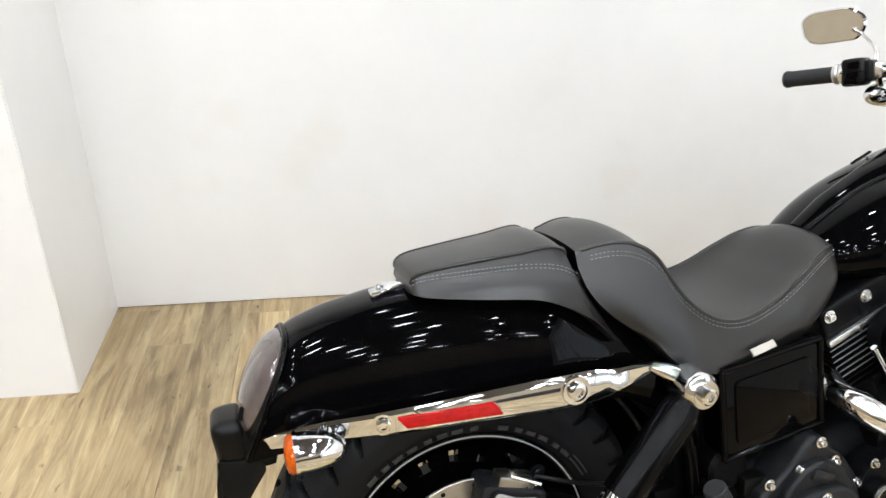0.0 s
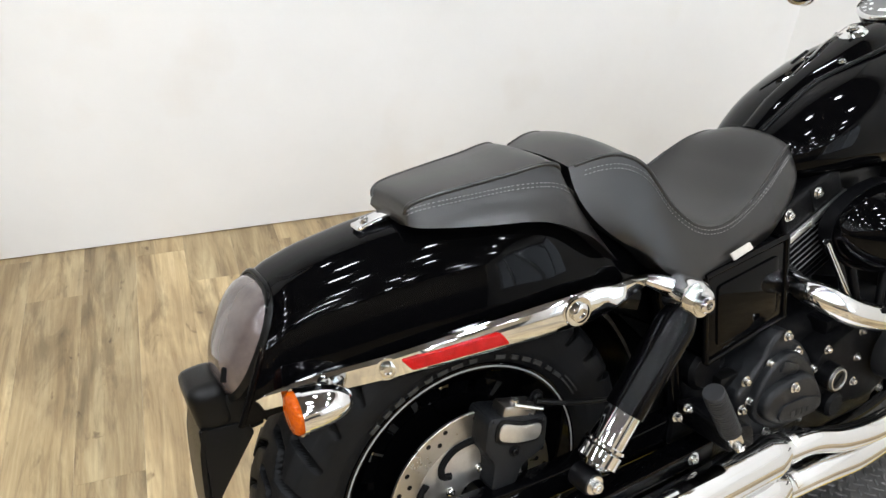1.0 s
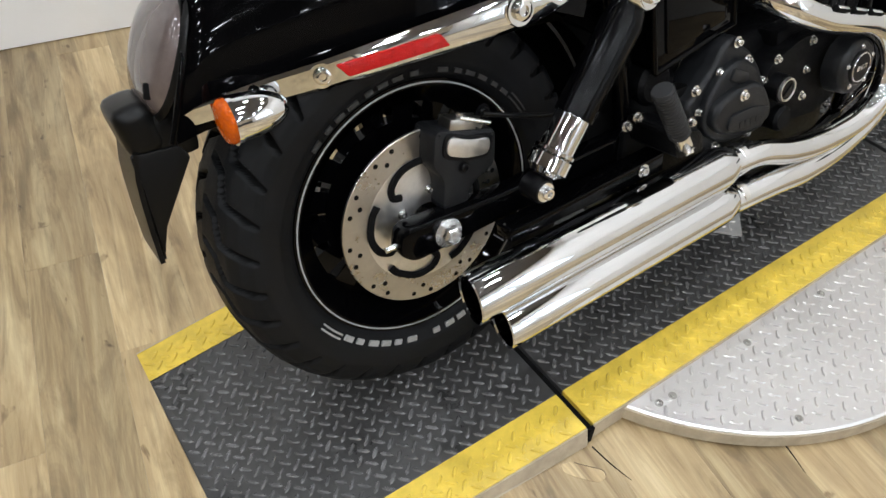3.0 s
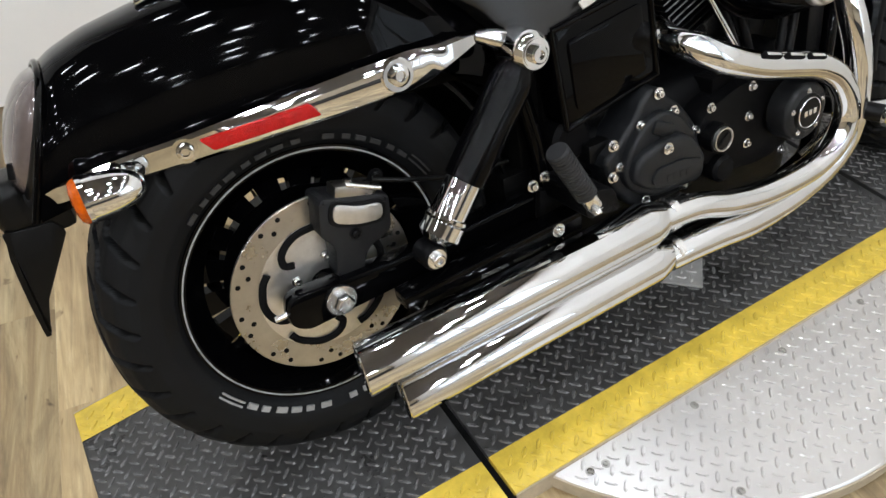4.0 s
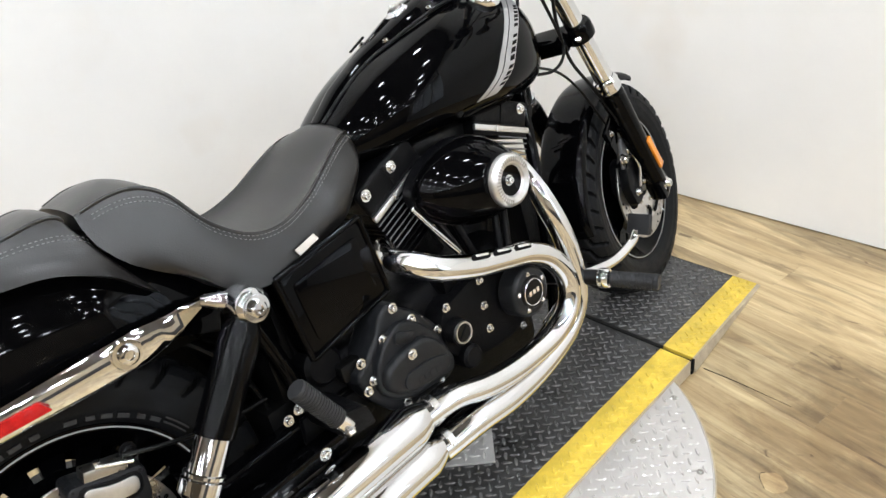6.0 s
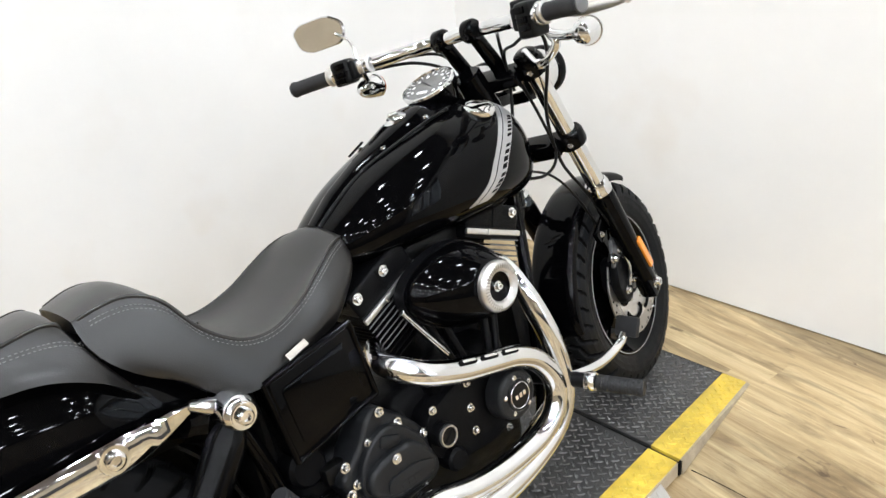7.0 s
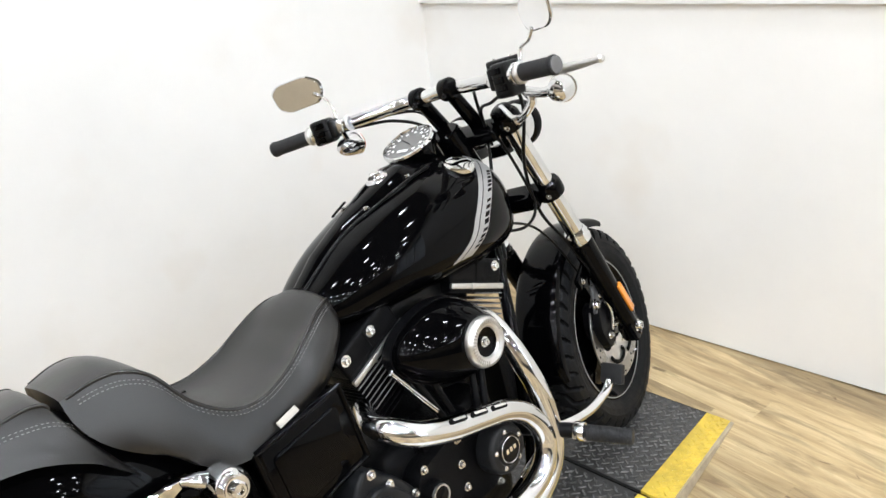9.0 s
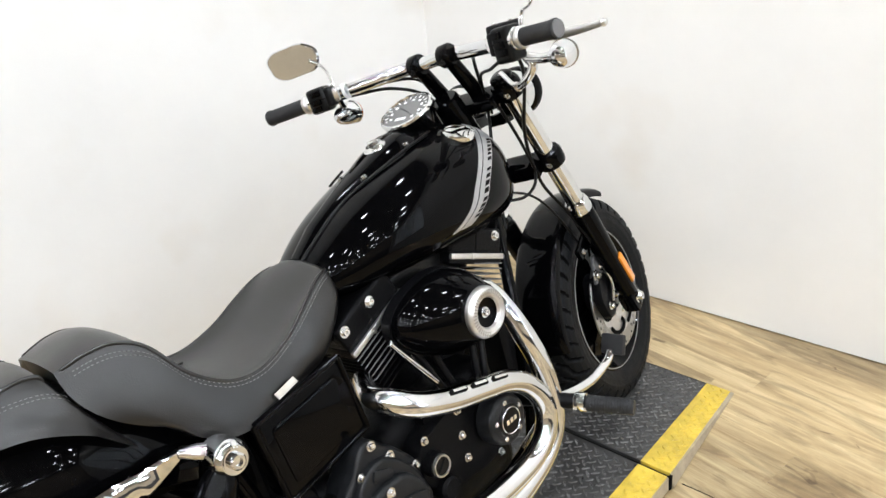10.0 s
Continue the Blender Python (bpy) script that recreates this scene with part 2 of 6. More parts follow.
def box(c, s, bev=0.004, rot=None, segs=2):
    bm = bmesh.new()
    bmesh.ops.create_cube(bm, size=1, matrix=Matrix.Translation(c) @ (rot or Matrix()) @ Matrix.Diagonal((*s, 1)))
    if bev:
        bezel(bm, bev, segs)
    return bm


def join(*bms):
    out = bmesh.new()
    for b in bms:
        me = bpy.data.meshes.new("tmp")
        b.to_mesh(me)
        out.from_mesh(me)
        bpy.data.meshes.remove(me)
        b.free()
    return out


def skin(rings, closed=True, caps=True):
    bm = bmesh.new()
    vs = [[bm.verts.new(p) for p in r] for r in rings]
    n = len(rings[0])
    for a, b in zip(vs, vs[1:]):
        for i in range(n if closed else n - 1):
            j = (i + 1) % n
            bm.faces.new((a[i], a[j], b[j], b[i]))
    if caps and closed:
        bm.faces.new(vs[0][::-1])
        bm.faces.new(vs[-1])
    return bm


def smooth_line(pts, per=8):
    P = [Vector(p) for p in pts]
    P = [P[0] * 2 - P[1]] + P + [P[-1] * 2 - P[-2]]
    out = []
    for i in range(1, len(P) - 2):
        a, b, c, d = P[i - 1:i + 3]
        for k in range(per):
            t = k / per
            out.append(0.5 * (2 * b + (c - a) * t + (2 * a - 5 * b + 4 * c - d) * t * t + (3 * b - a - 3 * c + d) * t ** 3))
    return out + [P[-2]]


def tube(pts, r, segs=16, per=8, caps=True):
    """A round tube along a smooth line; r: one radius or one for each given point."""
    line = smooth_line(pts, per) if per > 1 else [Vector(p) for p in pts]
    rs = [r] * len(line) if not hasattr(r, "__len__") else list(np.interp(np.linspace(0, len(r) - 1, len(line)), range(len(r)), r))
    rings, up = [], None
    for i, p in enumerate(line):
        d = (line[min(i + 1, len(line) - 1)] - line[max(i - 1, 0)]).normalized()
        if up is None:
            up = d.orthogonal().normalized()
        up = (up - d * up.dot(d)).normalized()
        side = d.cross(up)
        rings.append([p + (up * math.cos(a) + side * math.sin(a)) * rs[i] for a in np.linspace(0, 2 * math.pi, segs, endpoint=False)])
    return skin(rings, True, caps)


def axis_frame(c, d):
    return Matrix.Translation(c) @ Vector(d).to_track_quat("Z", "Y").to_matrix().to_4x4()


def lathe(profile, c, d, segs=32, closed=False):
    """profile: (radius, distance along d) pairs turned round the axis through c along d; closed joins its ends."""
    m = axis_frame(c, d)
    rings = [[m @ Vector((r * math.cos(a), r * math.sin(a), h)) for r, h in profile] for a in np.linspace(0, 2 * math.pi, segs, endpoint=False)]
    rings.append(rings[0])
    bm = skin(rings, closed, False)
    bmesh.ops.remove_doubles(bm, verts=bm.verts, dist=1e-6)
    return bm


def rod(a, b, r, segs=20, bev=0.0):
    a, b = Vector(a), Vector(b)
    h = (b - a).length
    e = min(bev, r * 0.5)
    prof = [(0, 0), (r - e, 0), (r, e), (r, h - e), (r - e, h), (0, h)] if e else [(0, 0), (r, 0), (r, h), (0, h)]
    return lathe(prof, a, b - a, segs)


def bolt(c, d, r, h=None, hexa=False):
    """A domed bolt head on a washer."""
    h = h or r * 0.9
    a = lathe([(0, 0), (r * 1.5, 0), (r * 1.5, h * 0.15), (0, h * 0.15)], c, d, 20)
    b = lathe([(r, 0), (r, h * 0.8), (r * 0.8, h), (r * 0.5, h), (r * 0.45, h * 0.6), (0, h * 0.6)], c, d, 6 if hexa else 16)
    return join(a, b)


def slab(outline, y0, y1, bev=0.004, m=None, segs=2):
    """An outline in x and z, given as pairs, from y0 to y1, with rounded edges."""
    bm = bmesh.new()
    a = [bm.verts.new((x, y0, z)) for x, z in outline]
    f = bm.faces.new(a)
    g = bmesh.ops.extrude_face_region(bm, geom=[f])
    bmesh.ops.translate(bm, verts=[v for v in g["geom"] if isinstance(v, bmesh.types.BMVert)], vec=(0, y1 - y0, 0))
    if bev:
        bezel(bm, bev, segs, 20)
    if m:
        bm.transform(m)
    return bm


def rounded(pts, r, n=5):
    """Rounds the corners of an outline."""
    out = []
    for i, p in enumerate(pts):
        p = Vector(p).to_2d()
        a, b = Vector(pts[i - 1]).to_2d() - p, Vector(pts[(i + 1) % len(pts)]).to_2d() - p
        k = min(r, a.length * 0.45, b.length * 0.45)
        a, b = p + a.normalized() * k, p + b.normalized() * k
        for t in np.linspace(0, 1, n):
            q = a * (1 - t) ** 2 + p * 2 * t * (1 - t) + b * t * t
            out.append((q.x, q.y))
    return out


# ---------- room ----------
FLOOR = -0.05
BACK_A, BACK_B = Vector((-0.735, 1.688)), Vector((2.236, 1.212))
ALONG = (BACK_B - BACK_A).normalized()
OUT = Vector((-ALONG.y, ALONG.x))


def wall(name, a, b, z0, z1, thick, side, material=WALLM, label="", cat="wall"):
    a, b = Vector(a), Vector(b)
    d = (b - a).normalized()
    n = Vector((-d.y, d.x)) * side
    bm = bmesh.new()
    q = [a, b, b + n * thick, a + n * thick]
    lo = [bm.verts.new((p.x, p.y, z0)) for p in q]
    hi = [bm.verts.new((p.x, p.y, z1)) for p in q]
    bm.faces.new(lo[::-1]); bm.faces.new(hi)
    for i in range(4):
        bm.faces.new((lo[i], lo[(i + 1) % 4], hi[(i + 1) % 4], hi[i]))
    bezel(bm, 0.003, 1)
    return thing(name, bm, material, label or "white painted wall panel standing on the wood floor", cat, kind="structure", smooth=0)


STUB = BACK_A - OUT * 0.49
LEDGE, TOP = 1.14, 3.6
FAR_L = STUB - ALONG * 5.5
FAR_Y = -9.0
FRONT_END = Vector((2.236, FAR_Y))
wall("wall_back", BACK_A - ALONG * 0.1, BACK_B + ALONG * 0.12, FLOOR + 0.004, TOP, 0.12, 1)
wall("wall_stub_side", BACK_A, STUB + OUT * 0.004, FLOOR, TOP, 0.1, -1)
wall("wall_stub_face", STUB - ALONG * 0.003, FAR_L, FLOOR, TOP, 0.1, -1)
WIN_A, WIN_B, WIN_LO, WIN_HI = -3.0, -7.6, 0.8, 3.1
wall("wall_front", BACK_B + Vector((0, 0.15)), (BACK_B.x, WIN_A), FLOOR + 0.006, LEDGE, 0.12, 1)
wall("wall_front_upper", BACK_B + Vector((0.03, 0.15)), (BACK_B.x + 0.03, WIN_A), LEDGE + 0.1, TOP, 0.12, 1)
wall("trim_front", BACK_B + Vector((-0.02, 0.006)), (BACK_B.x - 0.02, WIN_A), LEDGE, LEDGE + 0.1, 0.1, 1, TRIMM, "white horizontal trim board along the wall", "trim")
wall("wall_front_sill", (BACK_B.x, WIN_A), (BACK_B.x, WIN_B), FLOOR, WIN_LO, 0.12, 1)
wall("wall_front_header", (BACK_B.x, WIN_A), (BACK_B.x, WIN_B), WIN_HI, TOP, 0.12, 1)
wall("wall_front_end", (BACK_B.x, WIN_B), FRONT_END - Vector((0, 0.05)), FLOOR, TOP, 0.12, 1)
GLASS = mat("window_glass", (1, 1, 1), 0.0, trans=1.0, ior=1.45)
win = tagged(empty("window_1"), "wide shop window with a white frame", "window", kind="structure")
wy, wz = (WIN_A + WIN_B) / 2, (WIN_LO + WIN_HI) / 2
for z in (WIN_LO + 0.03, WIN_HI - 0.03):
    part("window_frame", box((BACK_B.x + 0.06, wy, z), (0.07, WIN_A - WIN_B - 0.004, 0.06), 0.004), TRIMM, win)
for i in range(5):
    y = WIN_A - 0.03 - i * (WIN_A - WIN_B - 0.06) / 4
    part("window_frame", box((BACK_B.x + 0.06, y, wz), (0.068, 0.055, WIN_HI - WIN_LO - 0.122), 0.004), TRIMM, win)
    if i < 4:
        yc = y - (WIN_A - WIN_B - 0.06) / 8
        pane = part("pane", box((BACK_B.x + 0.06, yc, wz), (0.008, (WIN_A - WIN_B - 0.06) / 4 - 0.058, WIN_HI - WIN_LO - 0.122), 0), GLASS, win, "", 0)
        pane.visible_shadow = False
WAIST = 1.5
ROOMM = mat("showroom_far_wall", (0.31, 0.255, 0.18), 0.6, var=0.12, vscale=2)
# unseen dark band added below WAIST so the black paint has dark reflections
DIMM = mat("unseen_dark_band", (0.03, 0.028, 0.027), 0.7, var=0.15, vscale=2)
wall("wall_far_side", FRONT_END + Vector((0.1, 0)), (-6.0, FAR_Y), WAIST, TOP, 0.1, 1, ROOMM, "plain beige far wall of the showroom")
wall("wall_far_wainscot", FRONT_END + Vector((0.1, 0.004)), (-6.0, FAR_Y + 0.004), FLOOR, WAIST, 0.1, 1, DIMM, "added unseen dark band that dims low reflections")
wall("wall_far_end", (-6.0, FAR_Y), (-6.0, 2.6), FLOOR, TOP, 0.1, -1, ROOMM, "plain beige far wall of the showroom")
thing("ceiling", box((-1.8, -3.3, TOP + 0.05), (9.6, 12.6, 0.1), 0), CEILM, "plain grey ceiling over the showroom", "ceiling", kind="structure", smooth=0)


def ceiling_light(x, y):
    root = tagged(empty("ceiling_light"), "small round white ceiling light with a bright diffuser", "ceiling light", "ceiling lights")
    root.location = (x, y, TOP)
    part("housing", lathe([(0, -0.03), (0.085, -0.03), (0.095, -0.06), (0.088, -0.061), (0.084, -0.052), (0, -0.052)], (0, 0, 0), (0, 0, 1), 28), HOUSING, root)
    part("stem", rod((0, 0, 0), (0, 0, -0.032), 0.02, 16), HOUSING, root)
    part("diffuser", lathe([(0, -0.064), (0.05, -0.063), (0.07, -0.058), (0.075, -0.054), (0, -0.054)], (0, 0, 0), (0, 0, 1), 24), LAMPM, root, "glowing white diffuser")
    return root


LIGHT = ceiling_light(-3.6, -8.2)
rng_l = random.Random(4)
for i in range(6):
    for j in range(8):
        if i or j:
            copy_thing(LIGHT, pose(-3.6 + 1.05 * i + rng_l.uniform(-0.2, 0.2), -8.2 + 1.22 * j + rng_l.uniform(-0.2, 0.2), TOP))


def strip_light(x, y, length, rz):
    root = tagged(empty("strip_light"), "long thin ceiling strip light with a white tube", "ceiling light", "strip lights")
    root.matrix_world = pose(x, y, TOP, 0, 0, rz)
    part("housing", box((0, 0, -0.02), (length, 0.08, 0.04), 0.006), HOUSING, root)
    part("tube", rod((-length / 2 + 0.03, 0, -0.055), (length / 2 - 0.03, 0, -0.055), 0.015, 12), TUBEM, root, "glowing white tube")
    return root


for x, y, ln, rz in ((-4.9, -2.0, 2.4, 90), (-4.4, -3.6, 2.4, 90), (-4.2, -0.4, 2.4, 90)):
    strip_light(x, y, ln, rz)
# ---------- lift deck ----------
DX0, DX1, DY0, DY1, YB = -0.466, 1.845, -0.335, 0.335, 0.085
J1, J2, JG = 0.152, 1.362, 0.0075


def lozenges(x0, x1, y0, y1, z, inside=None, pitch=0.031, size=(0.0138, 0.0038), h=0.0026):
    """Raised tread bars in two alternating directions, on one mesh."""
    verts, faces = [], []
    base = [(-1, 0), (-0.55, -1), (0.55, -1), (1, 0), (0.55, 1), (-0.55, 1)]
    ny, nx = int((y1 - y0) / pitch), int((x1 - x0) / pitch)
    for i in range(nx):
        for j in range(ny):
            for k in range(2):
                cx, cy = x0 + (i + 0.3 + 0.5 * k) * pitch, y0 + (j + 0.3 + 0.5 * k) * pitch
                if inside and not inside(cx, cy):
                    continue
                a = radians(45 if k else -45)
                ca, sa = math.cos(a), math.sin(a)
                o = len(verts)
                for f, zz in ((1.0, z - 0.0002), (0.62, z + h)):
                    for u, v in base:
                        px, py = u * size[0] * f, v * size[1] * f
                        verts.append((cx + px * ca - py * sa, cy + px * sa + py * ca, zz))
                for e in range(6):
                    faces.append((o + e, o + (e + 1) % 6, o + 6 + (e + 1) % 6, o + 6 + e))
                faces.append(tuple(range(o + 6, o + 12)))
    return verts, faces


def ramp(p):
    """The two end plates slope down to the floor and narrow a little."""
    x, y, z = p
    f = max((x - J2) / (DX1 - J2), (J1 - x) / (J1 - DX0), 0.0)
    z = z + FLOOR * 0.95 * f if z > -0.0026 else FLOOR + (z - FLOOR) * (1 - 0.95 * f)
    return (x, y * (1 - 0.1 * f), z)


def sloped(bm):
    for v in bm.verts:
        v.co = ramp(v.co)
    return bm


def tread(name, vf, material, parent):
    me = bpy.data.meshes.new(name)
    me.from_pydata([ramp(v) for v in vf[0]] if parent.parent == lift else vf[0], [], vf[1])
    me.materials.append(material)
    ob = new(name, me)
    ob.parent = parent
    ob["kind"] = "stuff"
    return ob


lift = tagged(empty("lift_platform"), "low black tread plate motorcycle lift with yellow edges", "lift")
lift.location = (0, 0, 0)
for x0, x1 in ((DX0, J1 - JG), (J1 + JG, J2 - JG), (J2 + JG, DX1)):
    yl, yr = DY1 - YB, DY0 + YB
    cx, sx = (x0 + x1) / 2, x1 - x0
    dp = part("deck_plate", sloped(box((cx, 0, FLOOR / 2 - 0.0005), (sx, DY1 - DY0 - 2 * YB, -FLOOR - 0.003), 0.002)), DECKM, lift, "black painted tread plate", 0)
    tread("tread_pattern", lozenges(x0 + 0.004, x1 - 0.004, yr, yl, -0.002), TREAD, dp)
    for y in (DY0 + YB / 2, DY1 - YB / 2):
        yp = part("edge_strip", sloped(box((cx, y, FLOOR / 2), (sx, YB - 0.0005, -FLOOR - 0.002), 0.002)), YELLOW, lift, "yellow painted edge of the deck", 0)
        tread("tread_pattern", lozenges(x0 + 0.004, x1 - 0.004, y - YB / 2 + 0.002, y + YB / 2 - 0.002, -0.001), YELLOW, yp)
for x in (J1, J2):
    part("joint", box((x, 0, -0.03), (2 * JG - 0.0004, DY1 - DY0 - 0.01, 0.036), 0), DARK, lift, "dark gap between the deck plates", 0)
    part("hinge_gap", box((x, DY0 - 0.004, -0.025), (0.012, 0.008, 0.044), 0.001), DARK, lift, "", 0)
for x0, x1 in ((DX0, J1 - JG), (J1 + JG, J2 - JG), (J2 + JG, DX1)):
    for sy in (-1, 1):
        wd = 0.013 if sy < 0 and x1 - x0 < 1.0 else 0.005
        sk = slab([(0, -0.003), (0.003, -0.003), (wd, FLOOR + 0.004), (0.0, FLOOR + 0.004)], x0, x1, 0.001)
        sk.transform(Matrix(((0, 1, 0, 0), (sy, 0, 0, sy * -DY0), (0, 0, 1, 0), (0, 0, 0, 1))))
        part("side_skirt", sloped(sk), EDGE, lift, "bare grey steel side of the deck", 0)

# round turntable below the deck
TC, TR = Vector((0.755, -0.034)), 0.597
turn = thing("turntable_plate", lathe([(0, FLOOR), (TR - 0.012, FLOOR), (TR - 0.012, FLOOR + 0.008), (TR + 0.004, FLOOR + 0.008), (TR, -0.012), (TR - 0.004, -0.009), (0, -0.009)], (TC.x, TC.y, 0), (0, 0, 1), 128), PLATE,
             "round bare aluminium tread plate turntable under the lift deck", "turntable", smooth=30)
turn.location = (0, 0, 0)
tread("tread_pattern", lozenges(TC.x - TR, TC.x + TR, TC.y - TR, DY0 - 0.004, -0.009,
                             lambda x, y: (x - TC.x) ** 2 + (y - TC.y) ** 2 < (TR - 0.012) ** 2, pitch=0.036, size=(0.0135, 0.0037), h=0.0026), PLATE, turn)
part("rim_band", lathe([(TR + 0.0005, FLOOR + 0.009), (TR + 0.006, FLOOR + 0.009), (TR + 0.004, -0.014), (TR + 0.0005, -0.013)], (TC.x, TC.y, 0), (0, 0, 1), 128), EDGE, turn, "dull worn edge of the turntable")
for a in (-82, -60, -118, -36, -144):
    r = TR - 0.03
    part("screw", bolt((TC.x + r * math.cos(radians(a)), TC.y + r * math.sin(radians(a)), -0.009), (0, 0, 1), 0.0055, 0.004), STEEL, turn)
for x, y in ((0.79, -0.365), (0.55, -0.365), (1.03, -0.365), (0.33, -0.37)):
    part("screw", bolt((x, y, -0.009), (0, 0, 1), 0.0055, 0.004), STEEL, turn)
cover = thing("centre_plate", box((TC.x + 0.02, TC.y, 0.004), (0.18, 0.18, 0.006), 0.002, pose(0, 0, 0, 0, 0, 45)), WORNPL, "small square aluminium tread plate on the deck", "plate", smooth=0)
tread("tread_pattern", lozenges(TC.x - 0.1, TC.x + 0.14, TC.y - 0.12, TC.y + 0.12, 0.007, lambda x, y: abs(x - TC.x - 0.02) + abs(y - TC.y) < 0.115), WORNPL, cover)

# worn spots and a saw line in the floor beside the turntable
for (cx, cy), (rx, ry), rot in (((1.142, -0.648), (0.032, 0.026), 40), ((1.0, -0.728), (0.085, 0.03), 22), ((0.105, -0.382), (0.04, 0.014), -50)):
    out = []
    for k in range(26):
        a = 2 * math.pi * k / 26
        w = 1 + 0.22 * noise.noise(Vector((math.cos(a) * 1.7, math.sin(a) * 1.7, cx * 9)))
        out.append((rx * w * math.copysign(abs(math.cos(a)) ** 0.7, math.cos(a)), ry * w * math.copysign(abs(math.sin(a)) ** 0.7, math.sin(a))))
    m = Matrix.Translation((cx, cy, FLOOR)) @ Matrix.Rotation(radians(rot), 4, "Z")
    bm = skin([[m @ Vector((x * g, y * g, z)) for x, y in out] for g, z in ((1.0, -0.001), (0.97, 0.0006))])
    sp = thing("worn_spot", bm, WOOD, "pale worn patch with a dark broken edge in the floor", "floor damage", kind="structure", smooth=0)
    part("dark_rim", tube([m @ Vector((x, y, 0.0006)) for x, y in out[1:9]], 0.0007, 6, 2), SUBM, sp)
for pts in (((1.40, -0.355), (1.40, -0.45), (1.393, -0.585)), ((0.454, -0.546), (0.446, -0.575), (0.437, -0.604)), ((0.152, -0.352), (0.157, -0.40), (0.165, -0.44))):
    thing("floor_crack", tube([(x, y, FLOOR + 0.0003) for x, y in pts], [0.0016, 0.0012, 0.0007], 6), DARK, "thin dark crack in the plank floor", "floor damage", kind="structure", smooth=0)

# ---------- motorcycle ----------
bike = tagged(empty("motorcycle"), "gloss black cruiser motorcycle with chrome exhaust leaning on its side stand", "motorcycle")
bike.matrix_world = pose(0, Y0, 0, -LEAN_DEG)
RIGHT = (0, -1, 0)
mirror_y = Matrix.Diagonal((1, -1, 1, 1))


def flip(bm):
    bm.transform(mirror_y)
    bmesh.ops.reverse_faces(bm, faces=bm.faces)
    return bm


AX_R, AX_F = Vector((0, 0, 0.33)), Vector((1.637, 0, 0.278))
RAKE, STEER = radians(25.5), radians(11)
UPF = Vector((-math.sin(RAKE), 0, math.cos(RAKE)))
PIVOT = AX_F + UPF * 0.742 + Vector((-0.06, 0, 0))
STEERM = Matrix.Translation(PIVOT) @ Matrix.Rotation(STEER, 4, UPF) @ Matrix.Translation(-PIVOT)


def steer(bm):
    bm.transform(STEERM)
    return bm


def tyre(c, R, half, bead, n=960, m=120, depth=0.012, pitch=32, steered=False):
    """A tyre round y at c; each half carries a row of kinked tread grooves, pitch of them round it."""
    prof = [(-0.70, bead), (-0.84, bead + 0.012), (-0.95, bead + 0.032), (-0.985, bead + 0.048), (-1.0, R - 0.056), (-0.975, R - 0.04), (-0.90, R - 0.024), (-0.72, R - 0.011), (-0.45, R - 0.0035), (0, R)]
    prof = prof + [(-a, r) for a, r in prof[-2::-1]]
    d = np.r_[0, np.cumsum(np.hypot(np.diff([p[0] * half for p in prof]), np.diff([p[1] for p in prof])))]
    s = np.linspace(0, 1, m) * d[-1]
    ys, rs = np.interp(s, d, [p[0] * half for p in prof]), np.interp(s, d, [p[1] for p in prof])
    mid = np.abs(s - d[-1] / 2) / half  # distance from the crown along the skin, in half widths
    L = 2 * math.pi * R / pitch
    ang = 2 * math.pi * np.arange(n) / n
    ph = (ang[:, None] / (2 * math.pi) * pitch + np.where(ys > 0, 0.5, 0.0)[None, :]) % 1.0
    px, py = np.broadcast_to(mid[None, :] * half, ph.shape), ph * L
    groove = [(0.05, 0.0), (0.42, 0.22), (0.60, 0.85), (0.92, 1.0), (1.2, 1.25)]
    near = np.full(ph.shape, 9.0)
    for (u0, v0), (u1, v1) in zip(groove, groove[1:]):
        ax, ay, bx, by = u0 * half, v0 * L, u1 * half, v1 * L
        for w in (-1, 0, 1, 2):
            qx, qy = px - ax, py + w * L - ay
            dx, dy = bx - ax, by - ay
            k = np.clip((qx * dx + qy * dy) / (dx * dx + dy * dy), 0, 1)
            near = np.minimum(near, np.hypot(qx - k * dx, qy - k * dy))
    cut = depth * np.clip((0.0068 - near) / 0.0032, 0.0, 1.0)
    rr = rs[None, :] - cut
    X, Z = c.x + rr * np.cos(ang)[:, None], c.z + rr * np.sin(ang)[:, None]
    Y = np.broadcast_to(c.y + ys[None, :], X.shape)
    verts = np.stack([X, Y, Z], -1).reshape(-1, 3).tolist()
    bm = bmesh.new()
    vs = [bm.verts.new(v) for v in verts]
    for i in range(n):
        j = (i + 1) % n
        for k in range(m - 1):
            f = bm.faces.new((vs[i * m + k], vs[i * m + k + 1], vs[j * m + k + 1], vs[j * m + k]))
            # faces deep in a groove take the material with painted shade
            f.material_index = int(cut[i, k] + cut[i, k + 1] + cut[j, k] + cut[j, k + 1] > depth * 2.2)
    return steer(bm) if steered else bm


def arc_block(c, y, r0, r1, a0, a1, th, n=4):
    """A piece of a ring, th thick, proud of the plane y."""
    rings = []
    for a in np.linspace(a0, a1, n):
        ca, sa = math.cos(a), math.sin(a)
        rings.append([(c.x + r * ca, c.y + yy, c.z + r * sa) for r, yy in ((r0, y), (r1, y), (r1, y - th), (r0, y - th))])
    return skin(rings)


